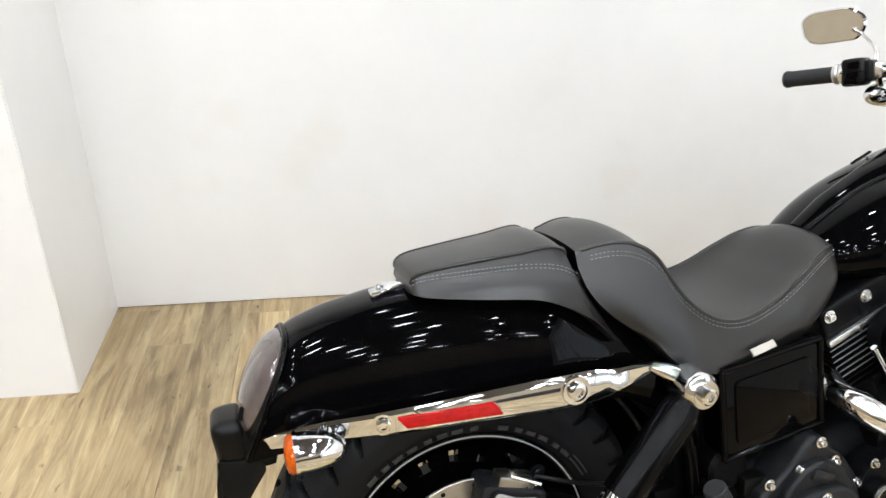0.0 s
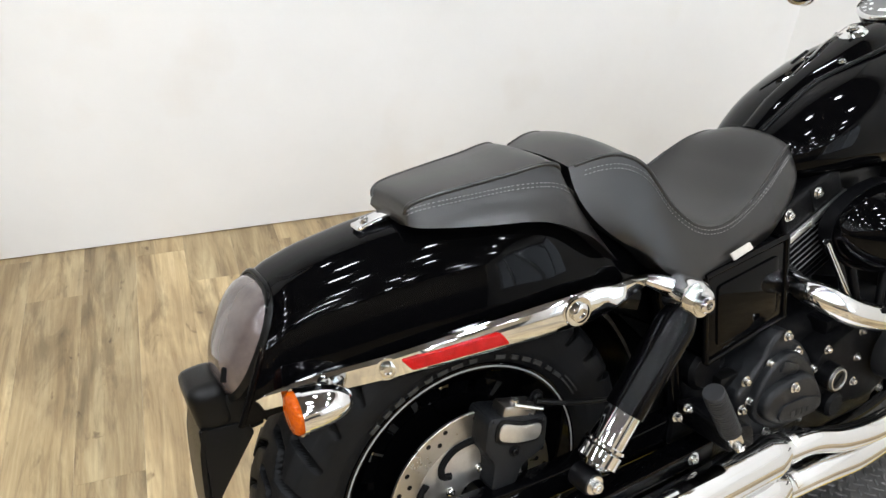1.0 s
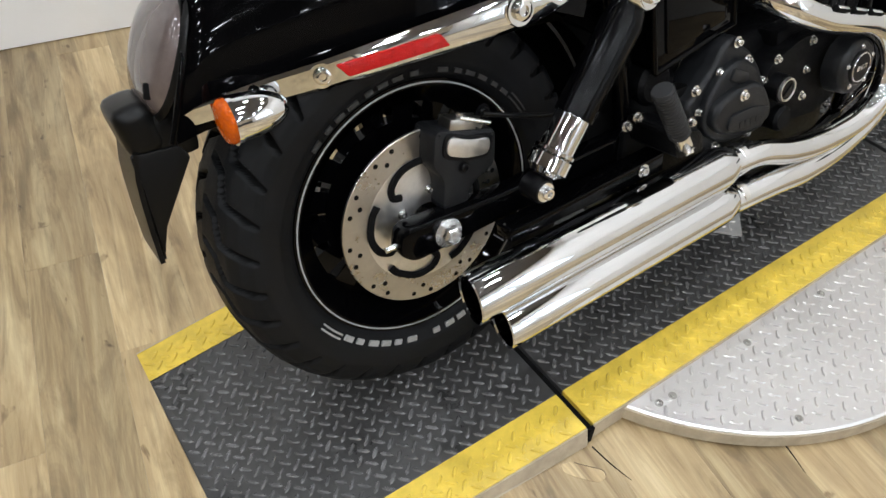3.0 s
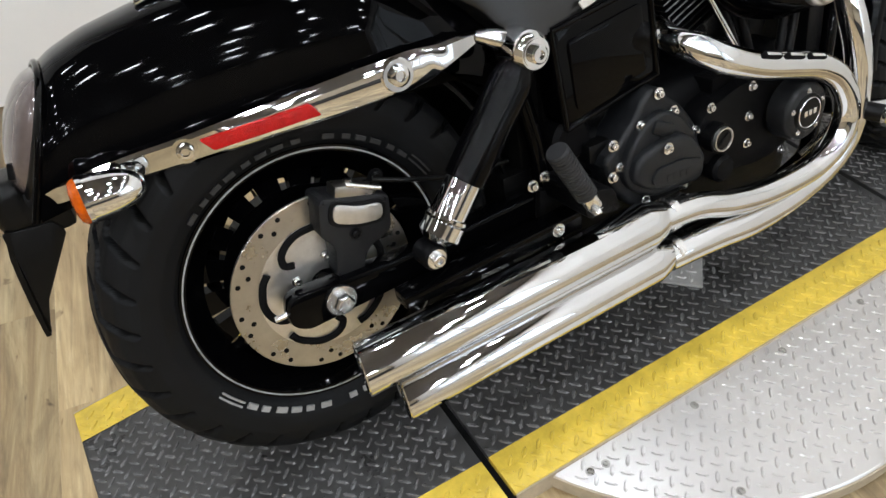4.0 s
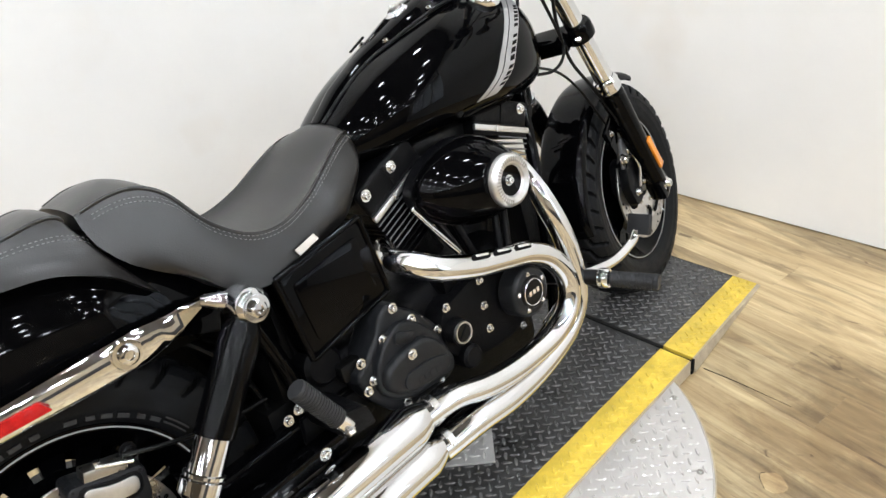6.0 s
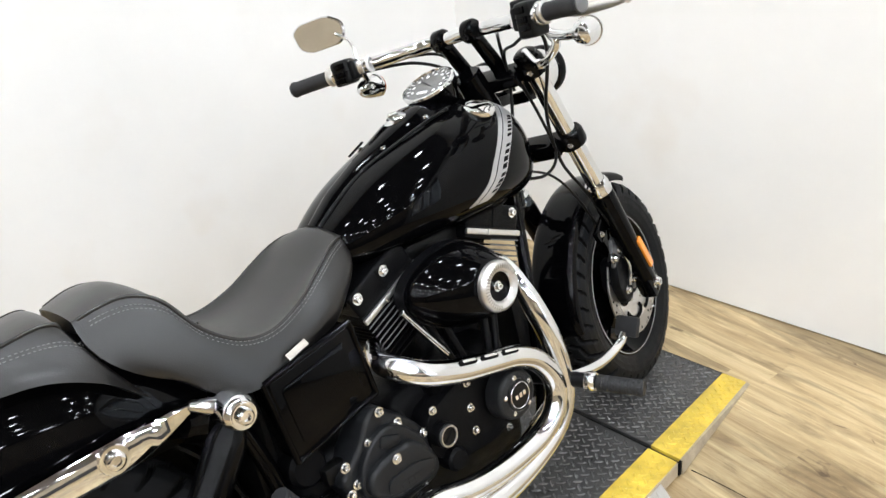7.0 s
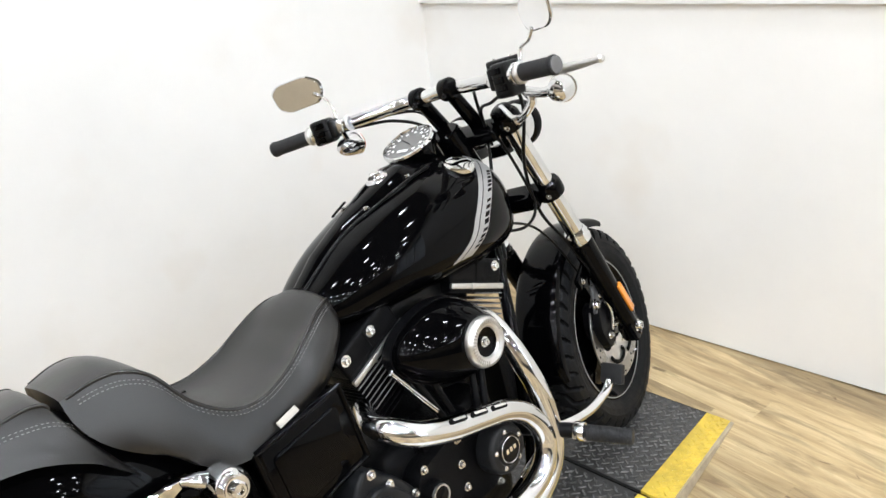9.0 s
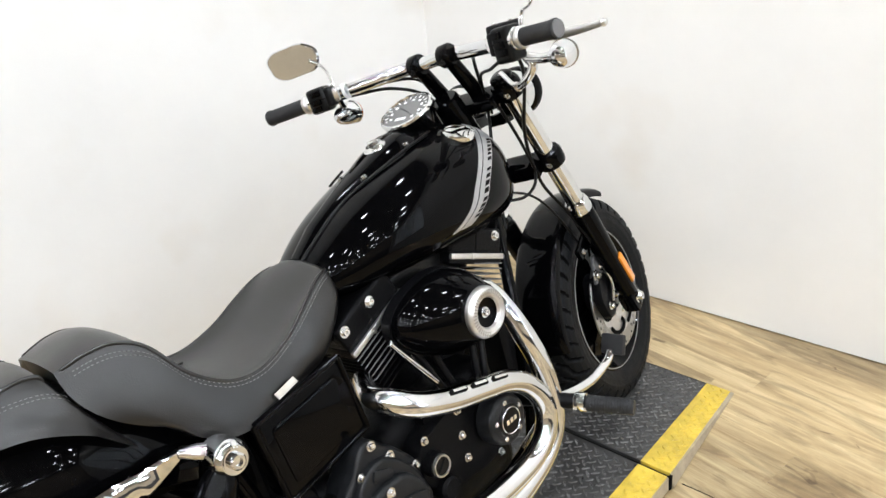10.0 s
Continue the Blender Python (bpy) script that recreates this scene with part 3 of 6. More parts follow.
def wheel(name, c, R, half, bead, rotor_r, rotor_y, steered, label):
    root = empty(name, bike)
    root["label"] = label
    fix = steer if steered else (lambda b: b)
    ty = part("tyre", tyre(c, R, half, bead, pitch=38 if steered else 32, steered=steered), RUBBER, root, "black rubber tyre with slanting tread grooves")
    ty.data.materials.append(GROOVE_SHADE)
    w = half * 0.78
    rim = lathe([(bead + 0.004, -w), (bead + 0.006, -w + 0.006), (bead - 0.012, -w + 0.014), (bead - 0.03, -w + 0.03), (bead - 0.034, 0),
                 (bead - 0.03, w - 0.03), (bead - 0.012, w - 0.014), (bead + 0.006, w - 0.006), (bead + 0.004, w),
                 (bead - 0.006, w), (bead - 0.022, w - 0.02), (bead - 0.042, w - 0.04), (bead - 0.042, -w + 0.04), (bead - 0.022, -w + 0.02), (bead - 0.006, -w)], c, (0, 1, 0), 96, True)
    part("rim", fix(rim), PAINT, root, "gloss black cast rim")
    part("rim_stripe", fix(lathe([(bead - 0.0025, -w - 0.0012), (bead, -w - 0.0012), (bead, -w + 0.001), (bead - 0.0025, -w + 0.001)], c, (0, 1, 0), 96, True)), WHITE, root, "thin white line on the rim edge")
    # slotted disc
    ro, ri, k = bead - 0.04, bead - 0.076, 18
    for i in range(k):
        a = 2 * math.pi * i / k
        bm = arc_block(c, 0.012, ri - 0.004, ro + 0.006, a - 0.122, a + 0.122, 0.024, 4)
        part("spoke", fix(bezel(bm, 0.003, 1)), PAINT, root)
    part("disc", fix(lathe([(0.03, -0.035), (0.05, -0.03), (0.075, -0.016), (ri, -0.014), (ri, 0.014), (0.075, 0.016), (0.05, 0.03), (0.03, 0.035)], c, (0, 1, 0), 64)), PAINT, root)
    part("hub", fix(lathe([(0.0, -0.075), (0.03, -0.075), (0.038, -0.06), (0.036, -0.03), (0.036, 0.05), (0.03, 0.07), (0, 0.07)], c, (0, 1, 0), 40)), SATIN, root)
    # brake rotor
    ry = rotor_y
    rot = lathe([(rotor_r * 0.71, -ry - 0.0025), (rotor_r - 0.001, -ry - 0.0025), (rotor_r, -ry - 0.0015), (rotor_r, -ry + 0.0025), (rotor_r * 0.71, -ry + 0.0025)], c, (0, 1, 0), 96, True)
    rotor = part("brake_rotor", fix(rot), STEEL, root, "drilled steel brake disc")
    # near-black discs on the steel paint the shade of the drilled holes
    hm = None
    for i in range(10):
        for rr, da in ((0.93, 0), (0.84, 0.13), (0.93, 0.24)):
            a = 2 * math.pi * i / 10 + da
            q = Vector((c.x + rr * rotor_r * math.cos(a), -ry - 0.0026, c.z + rr * rotor_r * math.sin(a)))
            if hm is None:
                hm = part("drill_hole", lathe([(0.0, 0), (0.0042, 0), (0.0042, 0.0004), (0, 0.0004)], (0, 0, 0), RIGHT, 10), DARK, rotor)
                ho = hm
            else:
                ho = new("drill_hole", hm.data)
                ho.parent = rotor
            ho.matrix_basis = (STEERM if steered else Matrix()) @ Matrix.Translation(q)
    carrier = lathe([(0.028, -ry - 0.006), (0.045, -ry - 0.008), (rotor_r * 0.46, -ry - 0.003), (rotor_r * 0.72, -ry - 0.003), (rotor_r * 0.72, -ry + 0.003), (0.028, -ry + 0.004)], c, (0, 1, 0), 64)
    part("rotor_carrier", fix(carrier), ALU, root, "cast aluminium disc carrier")
    # the carrier's cutouts are near-black tubes, their shade put into the colour
    for i in range(5):
        a0 = 2 * math.pi * i / 5 + 0.35
        pts = [(c.x + rotor_r * q * math.cos(a0 + t), -ry - 0.0036, c.z + rotor_r * q * math.sin(a0 + t)) for q, t in ((0.44, 0.62), (0.53, 0.72), (0.63, 0.55), (0.68, 0.25), (0.68, -0.1), (0.66, -0.3))]
        part("carrier_slot", fix(tube(pts, 0.0062, 8, 6)), DARK, rotor, "near-black tube for the shade in a curved slot")
    for i in range(5):
        a = 2 * math.pi * i / 5 + 0.1
        part("rotor_bolt", fix(bolt((c.x + 0.05 * math.cos(a), -ry - 0.006, c.z + 0.05 * math.sin(a)), RIGHT, 0.006)), CHROME2, root)
    return root


def sidewall_bars(root, c, half, bead, spans, steered=False):
    for a0, a1, n, wmat in spans:
        for i in range(n):
            if i == 6:
                continue
            u0 = a0 + (a1 - a0) * i / n
            u1 = u0 + (a1 - a0) / n * (0.66, 0.52, 0.7)[i % 3]
            bm = arc_block(c, -half * 0.90, bead + 0.0165, bead + (0.0265 if wmat is WHITE else 0.0235), u0, u1, 0.0035, 3)
            part("letter_bar", steer(bm) if steered else bm, wmat, root, "", 0)
        for r in (0.018, 0.026):
            bm = arc_block(c, -half * 0.90, bead + r, bead + r + 0.003, a0 - 0.22, a0 - 0.03, 0.003, 8)
            part("stripe_bar", steer(bm) if steered else bm, wmat, root, "", 0)


rear = wheel("rear_wheel", AX_R, 0.335, 0.09, 0.218, 0.152, 0.088, False, "rear wheel with a wide tyre on a black slotted rim")
# upper letters are painted dark for the fender's shadow, lower ones stay white
sidewall_bars(rear, AX_R, 0.09, 0.218, ((radians(40), radians(135), 15, SHADED), (radians(222), radians(318), 15, WHITE)))
front = wheel("front_wheel", AX_F, 0.312, 0.070, 0.208, 0.15, 0.072, True, "front wheel turned slightly left")

pulley = empty("belt_pulley", bike)
pulley["label"] = "black rear belt pulley on the far side of the wheel"
part("toothed_ring", lathe([(0.116, 0.096), (0.150, 0.096), (0.158, 0.099), (0.158, 0.123), (0.150, 0.126), (0.116, 0.126)], AX_R, (0, 1, 0), 80, True), SATIN, pulley)
part("pulley_hub", lathe([(0.014, 0.07), (0.048, 0.08), (0.048, 0.126), (0.014, 0.126)], AX_R, (0, 1, 0), 40, True), SATIN, pulley)
for i in range(5):
    a = 2 * math.pi * i / 5 + 0.5
    part("pulley_spoke", rod(AX_R + Vector((0.04 * math.cos(a), 0.111, 0.04 * math.sin(a))), AX_R + Vector((0.12 * math.cos(a), 0.111, 0.12 * math.sin(a))), 0.012, 12), SATIN, pulley)
part("belt", slab([(0.0, 0.4865), (0.46, 0.40), (0.46, 0.392), (0.0, 0.4785)], 0.1, 0.124, 0), GRIPM, pulley, "black drive belt")
part("belt", slab([(0.0, 0.1815), (0.46, 0.262), (0.46, 0.254), (0.0, 0.1735)], 0.1, 0.124, 0), GRIPM, pulley, "black drive belt")

# swingarm and rear axle
arm = empty("swingarm", bike)
arm["label"] = "black steel swingarm"
part("arm_beam", slab(rounded([(-0.075, 0.362), (-0.085, 0.318), (-0.06, 0.298), (0.12, 0.305), (0.5, 0.30), (0.5, 0.365), (0.13, 0.352)], 0.02), -0.148, -0.112, 0.006), PAINT, arm)
part("arm_beam", flip(slab(rounded([(-0.075, 0.362), (-0.085, 0.318), (-0.06, 0.298), (0.12, 0.305), (0.5, 0.30), (0.5, 0.365), (0.13, 0.352)], 0.02), -0.148, -0.112, 0.006)), PAINT, arm)
part("pivot_block", box((0.402, 0, 0.29), (0.12, 0.2, 0.19), 0.012), BLKPL, arm)
part("axle", rod((0, -0.15, 0.33), (0, 0.16, 0.33), 0.012), STEEL, arm)
part("axle_washer", rod((0, -0.148, 0.33), (0, -0.153, 0.33), 0.024), CHROME2, arm)
part("axle_nut", bolt((0, -0.153, 0.33), RIGHT, 0.0165, 0.02, True), CHROME2, arm)
part("adjuster_bolt", rod((-0.1, -0.13, 0.33), (-0.05, -0.13, 0.33), 0.005), CHROME2, arm)

# rear brake caliper
cal = empty("rear_caliper", bike)
cal["label"] = "black rear brake caliper with a silver badge"
CROT = Matrix.Translation((0.062, 0, 0.44)) @ Matrix.Rotation(radians(16), 4, "Y") @ Matrix.Translation((-0.062, 0, -0.44))


def cal_part(nm, bm, mtl, lab=""):
    bm.transform(CROT)
    return part(nm, bm, mtl, cal, lab)


cal_part("caliper_body", slab(rounded([(0.0, 0.475), (0.115, 0.475), (0.125, 0.415), (0.085, 0.385), (0.08, 0.34), (0.035, 0.34), (0.03, 0.395), (0.005, 0.415)], 0.014), -0.132, -0.07, 0.007), COVER)
cal_part("badge_border", slab(rounded([(0.016, 0.474), (0.062, 0.466), (0.108, 0.47), (0.11, 0.430), (0.062, 0.425), (0.016, 0.431)], 0.018, 7), -0.135, -0.13, 0.002), SATIN)
cal_part("badge", slab(rounded([(0.022, 0.468), (0.062, 0.46), (0.102, 0.464), (0.104, 0.436), (0.062, 0.431), (0.022, 0.437)], 0.014, 7), -0.1375, -0.13, 0.002), ALU, "rounded silver badge plate")
cal_part("caliper_bridge", box((0.06, -0.112, 0.481), (0.066, 0.034, 0.02), 0.004), STEEL, "grey cast caliper bridge")
cal_part("caliper_bolt", bolt((0.062, -0.132, 0.415), RIGHT, 0.007), SATIN)
cal_part("caliper_bolt", bolt((0.1, -0.11, 0.495), RIGHT, 0.009), SATIN)
cal_part("banjo", rod((0.045, -0.125, 0.492), (0.1, -0.13, 0.484), 0.0045), CHROME2, "bright brake line fitting")
cal_part("banjo_bolt", rod((0.05, -0.12, 0.477), (0.05, -0.12, 0.499), 0.007, 8), CHROME2)
part("brake_hose", tube([(0.1, -0.13, 0.49), (0.16, -0.14, 0.47), (0.25, -0.13, 0.44), (0.35, -0.11, 0.42)], 0.004, 10), BLKPL, cal)


def shock(side):
    """side -1: right."""
    root = empty("rear_shock", bike)
    root["label"] = "rear shock with a black cover and a chrome lower can"
    a, b = Vector((0.345, -0.205, 0.628)), Vector((0.136, -0.208, 0.378))
    at = lambda f: a.lerp(b, f)
    fx = flip if side > 0 else (lambda q: q)
    d = b - a
    L = d.length
    part("cover", fx(lathe([(0, 0.02), (0.022, 0.02), (0.029, 0.035), (0.0325, 0.05), (0.0325, L * 0.63), (0.029, L * 0.63)], a, d, 40)), SHOCKM, root, "gloss black shock cover")
    part("lower_can", fx(lathe([(0.028, L * 0.61), (0.029, L * 0.80), (0.034, L * 0.805), (0.034, L * 0.82), (0.029, L * 0.83), (0.034, L * 0.835), (0.034, L * 0.9), (0.024, L * 0.93), (0, L * 0.93)], a, d, 40)), CHROME, root, "chrome lower can")
    part("upper_eye", fx(lathe([(0, -0.026), (0.023, -0.026), (0.030, -0.018), (0.032, -0.008), (0.032, 0.03), (0, 0.03)], a, (0, 1, 0), 40)), CHROME, root, "chrome upper mount")
    part("upper_bolt", fx(bolt(a + Vector((0, -0.026, 0)), RIGHT, 0.014, 0.012)), CHROME, root)
    part("lower_eye", fx(lathe([(0, -0.02), (0.018, -0.02), (0.021, -0.014), (0.021, 0.018), (0, 0.018)], b, (0, 1, 0), 32)), SATIN, root)
    part("lower_bolt", fx(bolt(b + Vector((0, -0.02, 0)), RIGHT, 0.0105, 0.012)), CHROME2, root)


shock(-1)
shock(1)


def strut(side):
    root = empty("fender_strut", bike)
    root["label"] = "chrome fender strut with a red reflector"
    fx = flip if side > 0 else (lambda q: q)
    xs = np.concatenate((np.linspace(-0.318, -0.27, 9), np.linspace(-0.25, 0.31, 33)))
    rings = []
    for x in xs:
        f = (x + 0.335) / 0.645
        h = np.interp(f, [0.026, 0.035, 0.055, 0.09, 0.14, 0.3, 0.7, 0.82, 0.93, 1.0], [0.003, 0.010, 0.0145, 0.015, 0.016, 0.019, 0.0275, 0.028, 0.016, 0.003])
        zc = 0.634 + (x - 0.16) * 0.07 + np.interp(f, [0.02, 0.1, 0.2, 0.88, 1.0], [-0.004, -0.003, 0, -0.002, 0.012])
        y = np.interp(x, [-0.374, -0.335, -0.127, 0.16, 0.31], [-0.083, -0.087, -0.124, -0.146, -0.159])
        rings.append([(x, y + 0.012, zc - h), (x, y + 0.012, zc + h), (x, y + 0.003, zc + h), (x, y - 0.002, zc + h * 0.72), (x, y - 0.002, zc - h * 0.72), (x, y + 0.003, zc - h)])
    part("bar", fx(skin(rings)), CHROME, root, "polished chrome bar")
    part("cap_seat", fx(lathe([(0.018, -0.004), (0.0245, -0.004), (0.0245, 0.002), (0.022, 0.004), (0.018, 0.002)], (0.166, -0.1465, 0.635), (-0.08, -1, 0), 36)), CHROME, root)
    part("bolt_cap", fx(bolt((0.166, -0.152, 0.635), RIGHT, 0.0155, 0.009)), CHROME, root)
    part("bolt_cap", fx(bolt((-0.135, -0.1235, 0.614), (-0.15, -1, 0), 0.0115, 0.007)), CHROME, root)
    part("link", fx(tube([(0.298, -0.156, 0.654), (0.315, -0.172, 0.648), (0.338, -0.186, 0.636)], [0.010, 0.0145, 0.017], 16)), CHROME, root)
    rf = slab(rounded([(-0.115, 0.624), (0.036, 0.632), (0.048, 0.613), (-0.1, 0.605)], 0.003, 3), -0.149, -0.139, 0.0015)
    for v in rf.verts:
        v.co.y += 0.115 * (0.046 - v.co.x)
    part("reflector", fx(rf), RED, root, "red plastic side reflector")


strut(-1)
strut(1)


def bullet_signal(c, parent_name, fix=lambda b: b, d=(-1, 0, 0), r=0.031, length=0.085, label=""):
    root = empty(parent_name, bike)
    root["label"] = label or "chrome bullet turn signal with an amber lens"
    prof = [(0, -length + 0.012)]
    for t in np.linspace(0.06, 1, 12):
        prof.append((r * math.sin(t * math.pi / 2) ** 0.8, 0.012 - length * math.cos(t * math.pi / 2)))
    prof.append((r + 0.002, 0.012)); prof.append((r + 0.002, 0.018)); prof.append((r - 0.003, 0.018))
    part("shell", fix(lathe(prof, c, d, 36)), CHROME, root, "chrome bullet shell")
    part("lens", fix(lathe([(r - 0.001, 0.014), (r - 0.001, 0.023), (r - 0.005, 0.028), (r * 0.5, 0.031), (0, 0.032)], c, d, 36)), AMBER, root, "amber ribbed lens")
    return root


for sgn in (-1, 1):
    sg = bullet_signal(Vector((-0.255, sgn * 0.142, 0.599)), "rear_turn_signal", r=0.031, length=0.072)
    part("stem", tube([(-0.235, sgn * 0.128, 0.604), (-0.225, sgn * 0.115, 0.608), (-0.22, sgn * 0.10, 0.61)], [0.012, 0.010, 0.014], 16), CHROME, sg)

# rear fender
FENDER = [  # bottom x, z, top x, z, half width
    (-0.335, 0.572, -0.258, 0.742, 0.093), (-0.305, 0.578, -0.238, 0.754, 0.095), (-0.235, 0.586, -0.192, 0.771, 0.096), (-0.15, 0.594, -0.11, 0.788, 0.102),
    (-0.05, 0.60, -0.02, 0.800, 0.108), (0.06, 0.61, 0.07, 0.803, 0.115), (0.16, 0.615, 0.17, 0.793, 0.119), (0.25, 0.61, 0.27, 0.755, 0.119), (0.32, 0.58, 0.36, 0.68, 0.114)]


def fender_ring(bx, bz, tx, tz, w, n=30, e=0.55):
    out = []
    for k in range(n + 1):
        a = math.pi * k / n
        c, s = math.cos(a), math.sin(a)
        y = -w * math.copysign(abs(c) ** e, c)
        f = abs(s) ** 0.85
        out.append((bx + (tx - bx) * f, y, bz + (tz - bz) * f))
    return out


fen = empty("rear_fender", bike)
fen["label"] = "gloss black rear fender"
cols = list(zip(*FENDER))
grid = np.linspace(0, len(FENDER) - 1, 40)
rows = [fender_ring(*[float(np.interp(g, range(len(FENDER)), c)) for c in cols]) for g in grid]
sh = skin(rows, False, False)
bmesh.ops.smooth_vert(sh, verts=[v for v in sh.verts if not v.is_boundary], factor=0.5, use_axis_x=True, use_axis_y=True, use_axis_z=True)
inner = sh.copy()
for v in inner.verts:
    v.co = (v.co.x + 0.004, v.co.y * 0.97, v.co.z - 0.004)
both = join(sh, inner)
part("shell", both, PAINT, fen, "", 60)
# inner fender and flat side sheets, added in black to keep this gap dark
inn = []
for a in np.linspace(radians(4), radians(100), 24):
    inn.append([(0.01 + r * math.cos(a), y, 0.345 + r * math.sin(a)) for r, y in ((0.352, -0.085), (0.362, -0.06), (0.368, 0), (0.362, 0.06), (0.352, 0.085), (0.346, 0.085), (0.356, 0.055), (0.361, 0), (0.356, -0.055), (0.346, -0.085))])
part("inner_fender", skin(inn), BLKPL, fen, "dull black inner fender", 60)
part("inner_side", slab(rounded([(-0.1, 0.60), (0.30, 0.58), (0.42, 0.60), (0.42, 0.48), (0.36, 0.50), (0.27, 0.60), (-0.1, 0.63)], 0.02, 3), -0.1, -0.094, 0), BLKPL, fen)
part("inner_side", slab([(-0.2, 0.60), (0.0, 0.55), (0.2, 0.50), (0.3, 0.40), (0.35, 0.28), (0.45, 0.28), (0.45, 0.70), (-0.2, 0.67)], 0.094, 0.1, 0), BLKPL, fen)
lip = [Vector(p) + Vector((-0.002, 0, 0)) for p in rows[0]]
part("rear_lip", tube(lip, 0.005, 10, 1), PAINT, fen)
# tail light set into the sloping end of the fender
tail = empty("tail_light", bike)
tail["label"] = "smoky lens tail light set into the fender end"
TT, TB = Vector((-0.258, 0, 0.739)), Vector((-0.337, 0, 0.584))


def shield(scale, bulge, n=28, rings=7):
    """A rounded shield on the fender's end."""
    axis, nrm = (TT - TB).normalized(), Vector((-0.89, 0, 0.45)).normalized()
    mid, hh = (TT + TB) / 2, (TT - TB).length / 2
    outs = []
    for q in np.linspace(0.0, 1, rings):
        k = math.cos(q * math.pi / 2)
        ring = []
        for i in range(n):
            a = 2 * math.pi * i / n
            s, c = math.sin(a), math.cos(a)
            w = (0.085 + 0.007 * s) * math.copysign(abs(c) ** 0.75, c)
            ring.append(mid + (axis * hh * math.copysign(abs(s) ** 0.75, s) * k + Vector((0, w * k, 0))) * scale + nrm * (bulge * math.sin(q * math.pi / 2)) - axis * hh * 0.0)
        outs.append(ring)
    return skin(outs[:-1], True, True)


part("bezel", shield(1.05, 0.016), BLKPL, tail, "black bezel")
part("lens", shield(0.97, 0.036), LENS, tail, "grey translucent lens")
part("reflector_slot", box((-0.338, -0.050, 0.632), (0.012, 0.006, 0.022), 0.002, pose(0, 0, 0, 0, 17, 0)), DARK, tail)
# plate bracket
pb = empty("plate_bracket", bike)
pb["label"] = "black plastic licence plate bracket, empty"
part("plate_lamp", box((-0.375, 0, 0.59), (0.055, 0.09, 0.075), 0.02, pose(0, 0, 0, 0, -8, 0), 3), BLKPL, pb)
part("plate_web", box((-0.345, 0, 0.575), (0.08, 0.085, 0.07), 0.015), BLKPL, pb)
part("plate_arm", tube([(-0.33, 0, 0.60), (-0.35, 0, 0.57), (-0.375, 0, 0.55)], 0.02, 12), BLKPL, pb)
sw = []
for z, x, w in ((0.565, -0.392, 0.046), (0.53, -0.400, 0.047), (0.50, -0.403, 0.047), (0.45, -0.406, 0.046), (0.41, -0.407, 0.045), (0.395, -0.407, 0.044)):
    sw.append([(x + 0.003, -w, z), (x - 0.004, -w, z), (x - 0.004, w, z), (x + 0.003, w, z)])
part("plate_back", skin(sw), BLKPL, pb)
part("gusset", slab(rounded([(-0.40, 0.565), (-0.335, 0.56), (-0.325, 0.54), (-0.345, 0.51), (-0.385, 0.45), (-0.404, 0.397)], 0.004, 3), -0.046, -0.038, 0.003), BLKPL, pb)
for z in (0.52, 0.46):
    for y in (-0.035, 0.035):
        part("mounting_slot", rod((-0.3985, y * 0.6, z), (-0.396, y * 0.6, z), 0.005, 10), DARK, pb)

for ob in pb.children:
    for v in ob.data.vertices:
        v.co.x += 0.014
        v.co.z -= 0.012

# the tail of the fender runs slightly to the left
for root in bike.children:
    if root.name.split(".")[0] in ("rear_fender", "fender_strut", "tail_light", "plate_bracket", "rear_turn_signal"):
        for ob in root.children:
            for v in ob.data.vertices:
                if v.co.x < 0.16:
                    v.co.y += 0.068 * (0.16 - v.co.x)

# ---------- seat ----------
seat = empty("seat", bike)
seat["label"] = "two-up black leather seat with stitched seams"


def seat_loft(st, convex, n=11, dish=0.014):
    """st: (top x, centre z, seam z, seam half width, bottom x, bottom z, bottom half width)."""
    cols = list(zip(*st))
    t = np.arange(len(st))
    P = [smooth_line([(i, v, 0) for i, v in zip(t, c)], 6) for c in cols]
    rings = []
    for k in range(len(P[0])):
        xt, zc, zs, ws, xb, zb, wb = (p[k].y for p in P)
        half = []
        for f in np.linspace(0, 1, n):  # centre to seam
            half.append((xt, ws * f, zc + (zs - zc) * f ** 2.2 - dish * (1 - f ** 5) * max(0.0, min(1.0, (xt - 0.33) / 0.1, (0.70 - xt) / 0.08))))
        for f in np.linspace(0, 1, n)[1:]:  # seam to bottom edge
            g = f ** 0.95
            plain = (wb - ws) * (0.25 * f + 0.75 * f ** 2.2) + 0.003 * math.sin(f * math.pi)
            full = (wb - ws) * (1 - (1 - f) ** 1.8) + 0.011 * math.sin(f * math.pi)
            slope = (wb - ws) * f + 0.004 * math.sin(f * math.pi)
            front = min(1.0, max(0.0, (xt - 0.46) / 0.14))
            spread = full * front + slope * (1 - front) if convex else plain
            half.append((xt + (xb - xt) * (f ** 2.2 if convex else g), ws + spread, zs + (zb - zs) * g - 0.004 * (f > 0) * math.sin(min(1, f * 4) * math.pi / 2)))
        half.append((xb, wb - 0.025, zb - 0.008))
        rings.append([(x, -y, z) for x, y, z in half[::-1]] + [(x, y, z) for x, y, z in half[1:]])
    bm = skin(rings, True, True)
    return bm, rings, n


